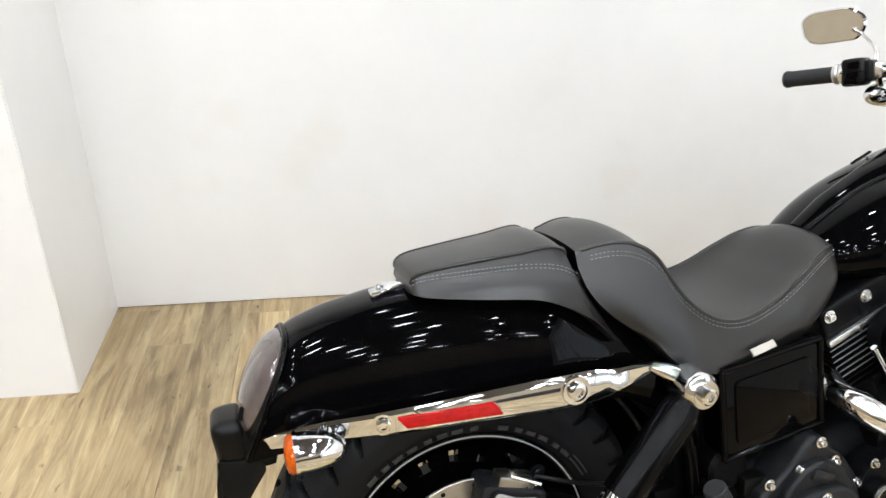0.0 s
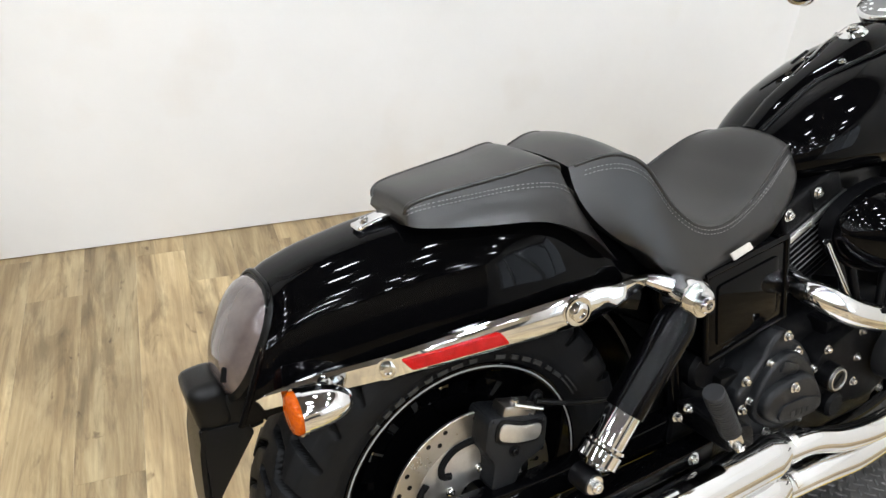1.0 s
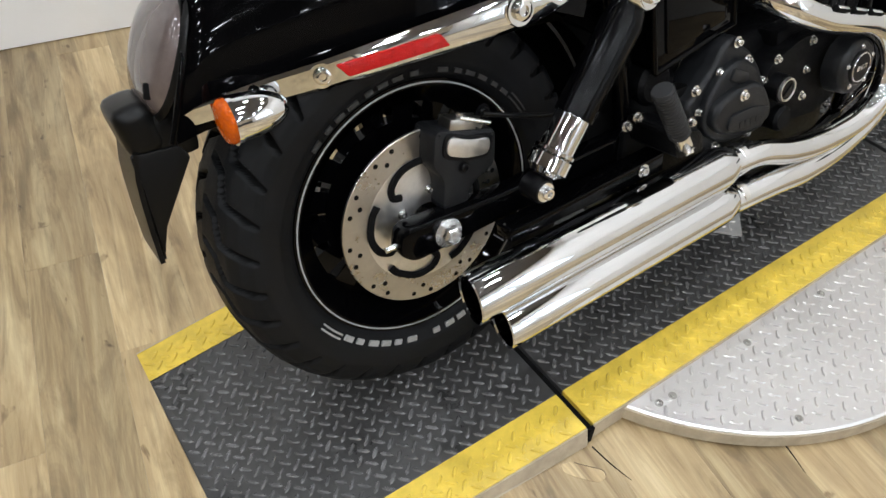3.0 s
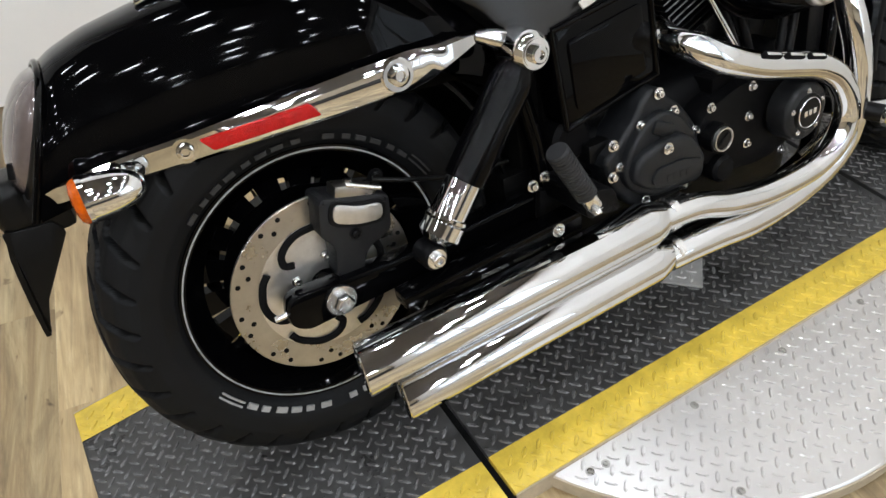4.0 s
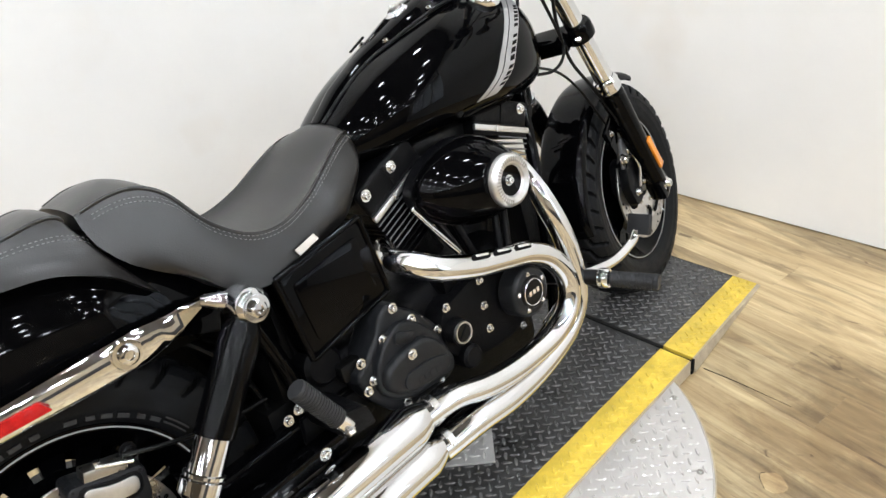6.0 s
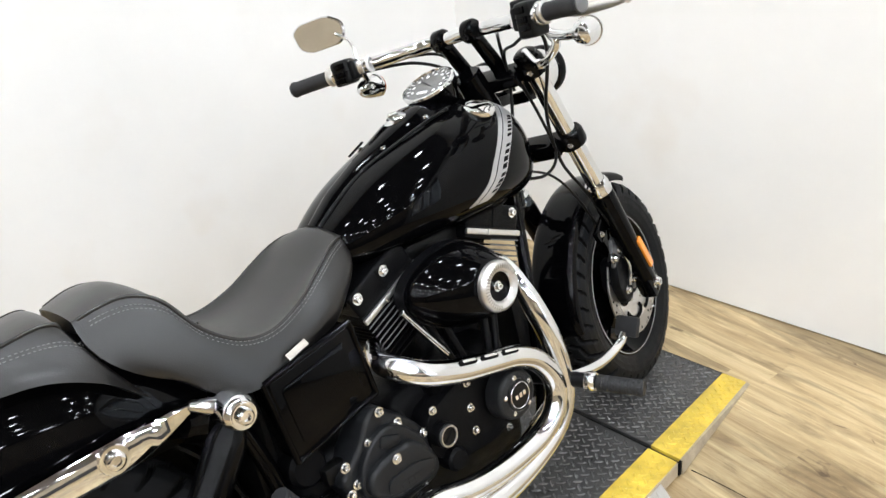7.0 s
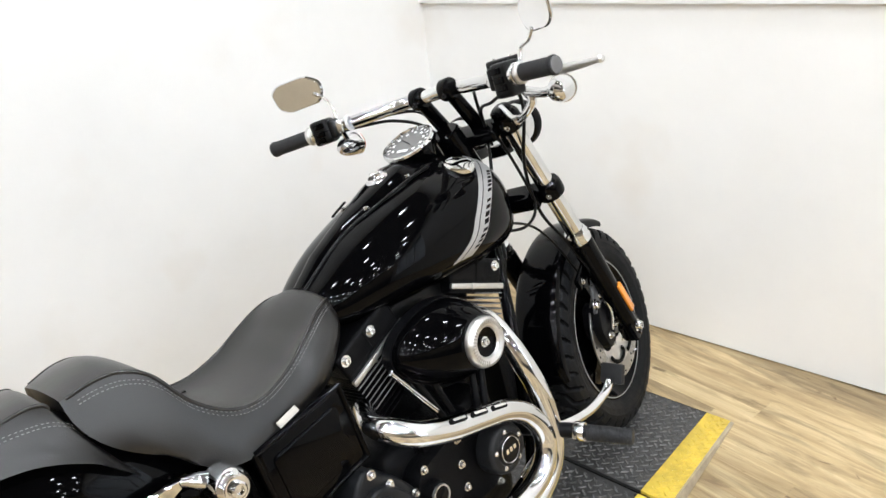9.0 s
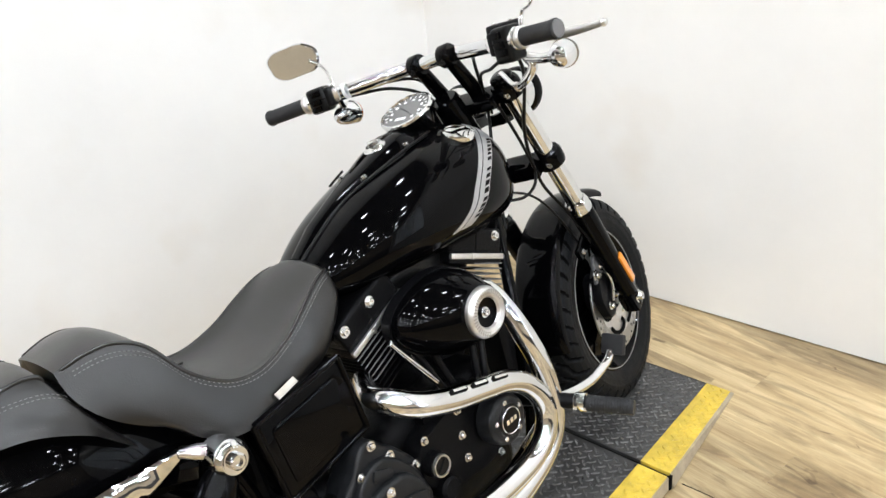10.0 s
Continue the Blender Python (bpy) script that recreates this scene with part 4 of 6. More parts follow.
SOLO = [(0.198, 0.848, 0.842, 0.086, 0.302, 0.700, 0.138), (0.25, 0.862, 0.853, 0.100, 0.318, 0.685, 0.147), (0.29, 0.861, 0.849, 0.108, 0.336, 0.664, 0.155), (0.326, 0.832, 0.824, 0.120, 0.356, 0.648, 0.161),
        (0.365, 0.758, 0.759, 0.138, 0.386, 0.634, 0.165), (0.42, 0.718, 0.714, 0.145, 0.43, 0.628, 0.165), (0.48, 0.710, 0.704, 0.146, 0.485, 0.63, 0.158),
        (0.55, 0.728, 0.724, 0.135, 0.548, 0.642, 0.149), (0.61, 0.764, 0.757, 0.122, 0.595, 0.655, 0.143), (0.66, 0.798, 0.783, 0.106, 0.63, 0.672, 0.134), (0.70, 0.809, 0.791, 0.088, 0.652, 0.69, 0.118), (0.725, 0.796, 0.776, 0.058, 0.664, 0.71, 0.09)]
PILL = [(-0.066, 0.818, 0.815, 0.052, -0.068, 0.808, 0.054), (-0.061, 0.832, 0.828, 0.058, -0.064, 0.804, 0.068), (-0.038, 0.840, 0.836, 0.063, -0.04, 0.802, 0.088), (0.03, 0.847, 0.843, 0.070, 0.035, 0.796, 0.113), (0.10, 0.854, 0.849, 0.077, 0.125, 0.786, 0.130),
        (0.150, 0.861, 0.855, 0.083, 0.195, 0.752, 0.139), (0.174, 0.857, 0.851, 0.088, 0.232, 0.716, 0.143), (0.182, 0.846, 0.838, 0.085, 0.250, 0.698, 0.142)]
for nm, st, lab in (("solo_saddle", SOLO, "scooped rider's saddle in black leather"), ("pillion_pad", PILL, "flat passenger pad in black leather")):
    bm, rings, n = seat_loft(st, nm == "solo_saddle")
    pad = part(nm, bm, LEATHER, seat, lab, 50)
    # piping and stitches along the seam of either side
    for side in (0, 1):
        rim = len(rings[0]) // 2 - (n - 1) if side == 0 else len(rings[0]) // 2 + (n - 1)
        part("piping", tube([Vector(r[rim]) - Vector((0, 0, 0.0012)) for r in rings[1:-1]], 0.0034, 10, 1), LEATHER, pad, "", 60)
        drop = 3 if nm == "pillion_pad" else 1
        idx = (len(rings[0]) // 2 - (n - 1) - drop) if side == 0 else (len(rings[0]) // 2 + (n - 1) + drop)
        line = [Vector(r[idx]) for r in rings[2:-2]]
        off = Vector((0, -0.0012 if side == 0 else 0.0012, 0.0008))
        for dz in ((0, 0.006) if nm == "pillion_pad" else (0, 0.007)):
            st_v, st_f = [], []
            dense = smooth_line([p + off + Vector((0, 0, dz)) for p in line], 4)
            acc, lastp = 0.0, dense[0]
            for p, q in zip(dense, dense[1:]):
                acc += (q - p).length
                if acc > 0.006:
                    acc = 0
                    d = (q - p).normalized() * 0.0021
                    u = Vector((0, 0, 0.0007))
                    w = Vector((0, 0.0009 if side else -0.0009, 0))
                    o = len(st_v)
                    st_v += [p - d - u, p + d - u, p + d + u, p - d + u, p - d * 0.7 + w, p + d * 0.7 + w]
                    st_f += [(o, o + 1, o + 5, o + 4), (o + 3, o + 2, o + 5, o + 4), (o, o + 4, o + 3), (o + 1, o + 5, o + 2)]
            me = bpy.data.meshes.new("stitching")
            me.from_pydata([tuple(v) for v in st_v], [], st_f)
            me.materials.append(THREAD)
            so = new("stitching", me)
            so.parent = pad
            so["kind"] = "stuff"
part("mount_tab", slab(rounded([(-0.122, 0.795), (-0.076, 0.806), (-0.046, 0.806), (-0.066, 0.797), (-0.118, 0.786)], 0.005), -0.012, 0.016, 0.003), CHROME, seat, "chrome seat mounting tab")
part("mount_bolt", bolt((-0.104, 0.002, 0.798), (-0.3, 0, 1), 0.007), CHROME, seat)
part("seat_base", box((0.14, 0, 0.78), (0.28, 0.12, 0.05), 0.02), BLKPL, seat)

# ---------- tank ----------
TANK = [(0.645, 0.762, 0.742, 0.030), (0.67, 0.785, 0.728, 0.060), (0.72, 0.822, 0.712, 0.102), (0.80, 0.870, 0.70, 0.134), (0.90, 0.910, 0.695, 0.157), (1.0, 0.940, 0.69, 0.168),
        (1.09, 0.953, 0.685, 0.170), (1.17, 0.955, 0.685, 0.160), (1.235, 0.935, 0.69, 0.140), (1.28, 0.895, 0.705, 0.108), (1.302, 0.845, 0.74, 0.06), (1.308, 0.81, 0.77, 0.02)]
TCOL = [smooth_line([(i, v, 0) for i, v in enumerate(c)], 6) for c in zip(*TANK)]
TX = [p.y for p in TCOL[0]]


def tank_point(x, a, grow=0.0):
    """A point of the tank's skin at x, at the angle a round it (0: top, 90: its right side)."""
    zt, zb, w = (float(np.interp(x, TX, [p.y for p in c])) for c in TCOL[1:])
    a = radians(a)
    s, c = math.sin(a), math.cos(a)
    zm = zb + (zt - zb) * 0.42
    hh = (zt - zm) if c >= 0 else (zm - zb)
    return Vector((x, -(w + grow) * math.copysign(abs(s) ** 0.85, s), zm + (hh + grow) * math.copysign(abs(c) ** 0.8, c)))


tank = empty("fuel_tank", bike)
tank["label"] = "gloss black teardrop fuel tank with silver stripes"
part("tank_shell", skin([[tank_point(x, a) for a in range(0, 360, 8)] for x in TX]), PAINT, tank, "", 60)


def tank_band(sgn, off, wid, a0, a1, mtl, nm, grow, lab=""):
    rows_ = []
    for a in np.linspace(a0, a1, 26):
        f = max(0.0, (a - 22) / (112 - 22))
        xc = 1.235 - 0.215 * f ** 1.5 + off
        r = [tank_point(xc + u * wid, a * -1 if sgn > 0 else a, g) for u, g in ((-0.5, grow), (-0.25, grow), (0, grow), (0.25, grow), (0.5, grow), (0.5, -0.003), (-0.5, -0.003))]
        rows_.append(r)
    part(nm, skin(rows_), mtl, tank, lab, 60)


for sgn in (-1, 1):
    tank_band(sgn, 0.002, 0.060, 20, 112, SILVER, "stripe", 0.0012, "silver painted stripe")
    tank_band(sgn, -0.0095, 0.0028, 20, 112, PAINT, "pinstripe", 0.0016)
    for i in range(15):
        if i == 6:
            continue
        a0 = 52 + i * 3.6
        tank_band(sgn, 0.0200, 0.016, a0, a0 + (2.6, 1.9, 2.3)[i % 3], PAINT, "letter_bar", 0.0018)
    cx = 1.14
    p = tank_point(cx, 36 * -sgn)
    n = (tank_point(cx, 36 * -sgn, 0.02) - p).normalized()
    part("filler_cap", lathe([(0, -0.006), (0.037, -0.006), (0.039, 0.003), (0.037, 0.0075), (0.032, 0.009), (0.030, 0.0078), (0.028, 0.0085), (0, 0.0105)], p, Vector((n.x, n.y * 0.5, n.z)), 40), CHROME, tank, "chrome filler cap")

# console along the top of the tank
con = empty("dash_console", bike)
con["label"] = "black dash console with a round speedometer"
crow = []
for x, w, h in ((0.70, 0.028, 0.004), (0.76, 0.032, 0.010), (0.84, 0.034, 0.012), (0.90, 0.05, 0.014), (0.96, 0.066, 0.02), (1.02, 0.07, 0.03), (1.08, 0.062, 0.024), (1.13, 0.05, 0.02), (1.18, 0.03, 0.01)):
    zt = tank_point(x, 0).z
    crow.append([(x, y * w, zt - 0.012 + (h + 0.012) * (1 - abs(y) ** 3)) for y in np.linspace(-1, 1, 15)] + [(x, w * 0.9, zt - 0.03), (x, -w * 0.9, zt - 0.03)])
part("console_body", skin(crow), PAINT, con, "", 50)
part("console_trim", tube([Vector((x, -w - 0.002, tank_point(x, 12).z + 0.001)) for x, w in ((0.70, 0.028), (0.76, 0.032), (0.84, 0.036), (0.90, 0.052), (0.96, 0.066), (1.02, 0.07), (1.08, 0.066))], 0.004, 10), SATIN, con)
SP, SN = Vector((1.105, 0, 1.005)), Vector((-0.40, -0.05, 0.91)).normalized()
part("gauge_can", lathe([(0, -0.06), (0.05, -0.055), (0.062, -0.02), (0.066, 0.0), (0.062, 0.0)], SP, SN, 48), PAINT, con)
part("gauge_ring", lathe([(0.064, -0.006), (0.0675, 0.0), (0.066, 0.005), (0.061, 0.006), (0.060, 0.002)], SP, SN, 48), CHROME, con, "chrome gauge ring")
part("gauge_face", lathe([(0, 0.001), (0.061, 0.001), (0.061, -0.003), (0, -0.003)], SP, SN, 48), DIAL, con, "grey speedometer face")
gm = axis_frame(SP, SN)
for i in range(17):
    a = radians(-40 + 260 * i / 16)
    bm = box((0.052, 0, 0.0025), (0.009 if i % 2 else 0.005, 0.0028 if i % 2 else 0.0016, 0.001), 0)
    bm.transform(gm @ Matrix.Rotation(a, 4, "Z"))
    part("scale_tick", bm, TRIMM, con, "", 0)
for i in range(9):
    a = radians(-40 + 260 * i / 8)
    bm = box((0.041, 0, 0.0022), (0.006, 0.008, 0.0008), 0)
    bm.transform(gm @ Matrix.Rotation(a, 4, "Z"))
    part("number_bar", bm, TRIMM, con, "", 0)
bm = box((-0.03, 0, 0.0022), (0.009, 0.03, 0.0008), 0)
bm.transform(gm @ Matrix.Rotation(radians(90), 4, "Z"))
part("display_bar", bm, TRIMM, con, "", 0)
bm = box((0.012, 0, 0.003), (0.05, 0.002, 0.001), 0)
bm.transform(gm @ Matrix.Rotation(radians(150), 4, "Z"))
part("needle", bm, SATIN, con, "", 0)
part("ignition_switch", lathe([(0, 0.003), (0.010, 0.003), (0.012, 0.009), (0.019, 0.009), (0.022, 0.005), (0.027, 0.003), (0.03, -0.002), (0.03, -0.012)], (0.985, 0, 0.956), (-0.35, 0, 1), 36), CHROME, con, "chrome ignition switch")
part("ignition_knob", box((0.980, 0, 0.970), (0.026, 0.008, 0.008), 0.003), CHROME2, con)
for x, y in ((0.90, -0.04), (0.90, 0.04), (1.02, -0.06), (1.02, 0.06)):
    part("console_screw", bolt((x, y, tank_point(x, 0).z + 0.003), (-0.2, 0, 1), 0.006), CHROME, con)
part("tank_slot", box((0.895, 0.05, 0.917), (0.05, 0.006, 0.004), 0.001, pose(0, 0, 0, 0, -24, 0)), DARK, con, "", 0)

# ---------- engine ----------
eng = empty("engine", bike)
eng["label"] = "black V-twin engine with bright bolts"
part("crankcase", box((0.84, 0, 0.30), (0.36, 0.30, 0.30), 0.05, None, 4), CAST, eng)
part("gearbox", box((0.56, 0, 0.31), (0.28, 0.28, 0.24), 0.04, None, 4), CAST, eng)
part("belly", box((0.72, 0, 0.17), (0.5, 0.22, 0.1), 0.03), SATIN, eng)
# cam cover
CAM = rounded([(0.70, 0.405), (0.80, 0.435), (0.97, 0.425), (1.0, 0.36), (0.965, 0.285), (0.88, 0.255), (0.76, 0.27), (0.695, 0.32)], 0.03, 6)
part("cam_cover", slab(CAM, -0.202, -0.14, 0.008), CAST, eng, "black cam cover")
part("timer_boss", lathe([(0, 0.034), (0.046, 0.034), (0.053, 0.03), (0.056, 0.022), (0.058, -0.01)], (0.915, -0.22, 0.355), RIGHT, 48), COVER, eng)
tm = part("timer_cover", lathe([(0, 0.039), (0.033, 0.039), (0.036, 0.036), (0.036, 0.03)], (0.915, -0.22, 0.355), RIGHT, 40), BLKPL, eng, "round black cover with a bright ring")
part("timer_ring", lathe([(0.0272, 0.0388), (0.0283, 0.0400), (0.0294, 0.0388)], (0.915, -0.22, 0.355), RIGHT, 40), CHROME2, tm)
for i in range(3):
    part("number_bar", box((0.903 + 0.012 * i, -0.2595, 0.356), (0.008, 0.002, 0.010), 0.0005), CHROME2, tm, "", 0)
for i in range(5):
    a = radians(20 + 72 * i)
    part("cover_screw", bolt((0.915 + 0.041 * math.cos(a), -0.254, 0.355 + 0.041 * math.sin(a)), RIGHT, 0.0035), CHROME2, tm)
for x, z in ((0.722, 0.414), (0.825, 0.422), (0.819, 0.366), (0.818, 0.312), (0.914, 0.264), (0.955, 0.405), (0.98, 0.345), (0.76, 0.28), (0.89, 0.425)):
    part("cover_bolt", bolt((x, -0.202, z), RIGHT, 0.0062, 0.008), CHROME2, eng)
# oil filler plug
part("plug_neck", rod((0.726, -0.18, 0.36), (0.726, -0.226, 0.36), 0.027), CAST, eng)
pl = part("filler_plug", lathe([(0, 0.002), (0.0185, 0.002), (0.0195, 0.006), (0.0222, 0.006), (0.0232, 0.0), (0.0232, -0.006)], (0.726, -0.226, 0.36), RIGHT, 40), ALU, eng, "chrome ringed filler plug")
part("plug_face", lathe([(0, 0.004), (0.0185, 0.004), (0.0185, 0.0)], (0.726, -0.226, 0.36), RIGHT, 32), BLKPL, pl)
part("plug_slot", box((0.726, -0.2305, 0.36), (0.03, 0.004, 0.006), 0.001, pose(0, 0, 0, 0, -40, 0)), SATIN, pl)
part("oil_filter_boss", rod((0.742, -0.16, 0.292), (0.742, -0.222, 0.292), 0.026, 32, 0.006), CAST, eng)
# clutch release cover
COV = rounded([(0.485, 0.392), (0.508, 0.405), (0.55, 0.44), (0.575, 0.478), (0.605, 0.492), (0.63, 0.462), (0.655, 0.445), (0.69, 0.40), (0.708, 0.36), (0.714, 0.30), (0.70, 0.272), (0.60, 0.266), (0.54, 0.285), (0.50, 0.335)], 0.016, 5)
part("side_cover", slab(COV, -0.195, -0.12, 0.01, None, 3), COVER, eng, "black gearbox side cover")
COV1 = rounded([(0.527, 0.40), (0.56, 0.437), (0.604, 0.452), (0.642, 0.432), (0.68, 0.385), (0.703, 0.31), (0.69, 0.288), (0.578, 0.295), (0.53, 0.325), (0.512, 0.36)], 0.02, 5)
part("side_cover_step", slab(COV1, -0.212, -0.18, 0.008, None, 3), COVER, eng)
COV2 = rounded([(0.531, 0.39), (0.519, 0.356), (0.548, 0.327), (0.592, 0.312), (0.676, 0.313), (0.687, 0.339), (0.664, 0.382), (0.635, 0.406), (0.579, 0.404)], 0.022, 6)
part("side_cover_raised", slab(COV2, -0.230, -0.19, 0.011, None, 3), COVER, eng)
part("side_cover_panel", slab(rounded([(0.564, 0.362), (0.553, 0.336), (0.595, 0.320), (0.655, 0.317), (0.675, 0.327), (0.672, 0.345), (0.629, 0.361)], 0.016, 6), -0.2345, -0.22, 0.003), COVER, eng)
for i in range(4):
    part("cast_letter_bar", box((0.592 + 0.015 * i, -0.2345, 0.337 - 0.001 * i), (0.010, 0.0016, 0.013), 0.0005), COVER, eng, "", 0)
part("boss_web", box((0.60, -0.208, 0.42), (0.05, 0.02, 0.026), 0.009, pose(0, 0, 0, 0, 25, 0)), COVER, eng)
for x, z in ((0.604, 0.478), (0.637, 0.436), (0.563, 0.434), (0.689, 0.382), (0.516, 0.374), (0.498, 0.362), (0.502, 0.419), (0.57, 0.289), (0.66, 0.285)):
    part("cover_bolt", bolt((x, -0.198, z), RIGHT, 0.0068, 0.009), CHROME2, eng)
part("cover_bolt", bolt((0.592, -0.232, 0.392), RIGHT, 0.007, 0.008), CHROME2, eng)
for x, z in ((0.359, 0.418), (0.335, 0.411)):
    part("case_bolt", bolt((x, -0.20, z), RIGHT, 0.0066, 0.01), CHROME2, eng)
part("starter", rod((0.46, -0.05, 0.43), (0.46, -0.15, 0.43), 0.04, 32, 0.008), CAST, eng)
part("sensor", box((0.50, -0.155, 0.40), (0.05, 0.03, 0.035), 0.008), BLKPL, eng)
part("linkage", box((0.45, -0.15, 0.33), (0.16, 0.02, 0.06), 0.012, pose(0, 0, 0, 0, 8, 0)), CAST, eng)


def cylinder(x0, z0, tilt, cx, zb, bolts, name):
    """A finned cylinder whose axis leans by tilt degrees from upright; its head joint lies zb up the axis."""
    root = empty(name, eng)
    root["label"] = "black finned cylinder with a bright head joint"
    m = pose(x0, 0, z0, 0, tilt, 0)
    def pl(bm):
        bm.transform(m)
        return bm
    part("barrel", pl(rod((cx, 0, 0.02), (cx, 0, zb), 0.06, 32)), CAST, root)
    lf = 1.0 if tilt < 0 else 0.1
    for i in range(9):
        z = zb - 0.0185 - 0.0125 * i
        hw = 0.088 - 0.0022 * max(0, i - 4)
        bm = slab([(cx - hw * lf, z), (cx + hw, z), (cx + hw, z + 0.0034), (cx - hw * lf, z + 0.0034)], -0.118, 0.098, 0)
        part("fin", pl(bm), CAST, root, "", 0)
        if i < 6:
            part("fin_edge", pl(box((cx + hw * (1 - lf) / 2, -0.1185, z + 0.0017), (hw * (0.97 + lf), 0.0012, 0.0026), 0)), FINE, root, "", 0)
    part("head", pl(box((cx, -0.01, zb - 0.002), (0.176, 0.216, 0.03), 0.008)), CAST, root)
    part("rocker_cover", pl(box((cx, -0.01, zb + 0.036), (0.172, 0.214, 0.058), 0.01, None, 3)), CAST, root, "black rocker cover")
    part("rocker_seam", pl(box((cx - 0.002, -0.1175, zb + 0.036), (0.0025, 0.002, 0.05), 0)), DARK, root, "", 0)
    part("gasket_edge", pl(box((cx, -0.1195, zb), (0.176, 0.009, 0.013), 0.003)), ALU, root, "bright machined head edge")
    part("gasket_lug", pl(box((cx - 0.02, -0.1245, zb), (0.006, 0.005, 0.015), 0.001)), ALU, root)
    for x, z in bolts:
        part("head_bolt", pl(bolt((x, -0.118, z), RIGHT, 0.008, 0.009)), CHROME2, root)
    return root


cylinder(0.90, 0.37, -22.5, -0.02, 0.31, ((-0.088, 0.359), (-0.006, 0.356)), "rear_cylinder")
cylinder(0.955, 0.395, 22.5, 0.018, 0.292, ((-0.04, 0.34), (0.078, 0.34)), "front_cylinder")
for x0, x1 in ((0.86, 0.79), (0.885, 0.835), (0.95, 1.0), (0.975, 1.04)):
    part("pushrod_tube", rod((x0, -0.155, 0.42), (x1, -0.13, 0.63), 0.0085, 16), BLKPL if x0 < 0.87 else SATIN, eng)
part("pushrod_tube", rod((0.830, -0.16, 0.480), (0.749, -0.155, 0.612), 0.0065, 16), CHROME, eng, "chrome pushrod tube")
part("lifter_block", box((0.83, -0.15, 0.43), (0.15, 0.05, 0.04), 0.01), CAST, eng)

part("intake", box((0.93, 0.0, 0.645), (0.17, 0.18, 0.13), 0.02), BLKPL, eng)

# air cleaner
ac = empty("air_cleaner", bike)
ac["label"] = "black teardrop air cleaner with a chrome ring"
ACC = Vector((0.885, -0.15, 0.612))
AR = Vector((0.932, -0.25, 0.60))
acr = []
for f in (-0.06, 0.0, 0.03, 0.08, 0.16, 0.26, 0.38, 0.5, 0.62, 0.74, 0.86, 1.0, 1.35):
    ring = []
    g = max(f, 0)
    for i in range(64):
        a = 2 * math.pi * i / 64
        u, v = math.cos(a), math.sin(a)
        p = Vector((u * 0.125 * (1 if u > 0 else 1.02), 0, v * 0.088 * (1.0 + 0.22 * u)))
        p.rotate(Euler((0, radians(10), 0)))
        q = Vector((AR.x + 0.054 * u, 0, AR.z + 0.054 * v))
        p = (Vector((ACC.x, 0, ACC.z)) + p).lerp(q, g)
        p.y = ACC.y - (0.02 + 0.3 * min(f, 0) + 0.076 * min(g, 1) ** 0.6)
        ring.append(p)
    acr.append(ring)
part("cover", skin(acr), PAINT, ac, "", 60)
part("back_plate", skin([[Vector((ACC.x + (p.x - ACC.x) * 1.025, y, ACC.z + (p.z - ACC.z) * 1.025)) for p in acr[1]] for y in (-0.13, -0.158)]), SATIN, ac)
ringm = part("ring", lathe([(0.031, 0.006), (0.034, 0.011), (0.045, 0.014), (0.052, 0.010), (0.055, 0.002), (0.055, -0.01), (0.031, -0.004)], AR, RIGHT, 64), ALU, ac, "brushed chrome ring")
part("dish", lathe([(0.0, -0.001), (0.02, -0.001), (0.032, 0.004)], AR, RIGHT, 40), PAINT, ac)
part("centre_screw", bolt(AR, RIGHT, 0.0075, 0.009), CHROME2, ac)
for i in range(28):
    a = radians(20 + i * 8.5)
    bm = box((0.0, 0, 0.0), (0.0022, 0.0016, 0.010), 0)
    bm.transform(Matrix.Translation((AR.x + 0.044 * math.cos(a), AR.y - 0.0138, AR.z + 0.044 * math.sin(a))) @ Matrix.Rotation(-a + math.pi / 2, 4, "Y"))
    part("engraved_mark", bm, STEEL, ringm, "", 0)

# battery box
bb = empty("battery_cover", bike)
bb["label"] = "gloss black battery side cover"
BOXO = [(0.42, 0.628), (0.618, 0.655), (0.632, 0.497), (0.436, 0.462)]
part("panel", slab(rounded(BOXO, 0.015), -0.166, -0.10, 0.008, None, 3), PAINT, bb)
part("inset", slab(rounded([(0.447, 0.605), (0.598, 0.627), (0.608, 0.512), (0.458, 0.486)], 0.012), -0.170, -0.16, 0.003), PAINT, bb)
for a, b in zip(BOXO, BOXO[1:] + BOXO[:1]):
    part("frame_edge", rod((a[0], -0.165, a[1]), (b[0], -0.165, b[1]), 0.006, 10), PAINT, bb)
part("label_plate", box((0.500, -0.168, 0.657), (0.046, 0.004, 0.013), 0.001, pose(0, 0, 0, -35, -14, 0)), LABEL, bb, "small white warning label")
part("box_body", box((0.52, 0, 0.55), (0.18, 0.22, 0.2), 0.01), BLKPL, bb)

# frame
fr = empty("frame", bike)
fr["label"] = "black tubular steel frame"
for s in (-1, 1):
    part("down_tube", tube([(1.27, s * 0.03, 0.78), (1.19, s * 0.09, 0.5), (1.12, s * 0.12, 0.22), (1.05, s * 0.125, 0.145), (0.8, s * 0.125, 0.13), (0.5, s * 0.125, 0.14), (0.42, s * 0.125, 0.25), (0.4, s * 0.12, 0.45), (0.36, s * 0.12, 0.62)], 0.016, 14), PAINT, fr)
    part("seat_rail", tube([(1.25, s * 0.02, 0.86), (0.9, s * 0.04, 0.72), (0.6, s * 0.1, 0.66), (0.36, s * 0.12, 0.64)], 0.016, 12), PAINT, fr)
part("steering_head", rod(PIVOT - UPF * 0.16, PIVOT + UPF * 0.06, 0.036, 24, 0.004), PAINT, fr)
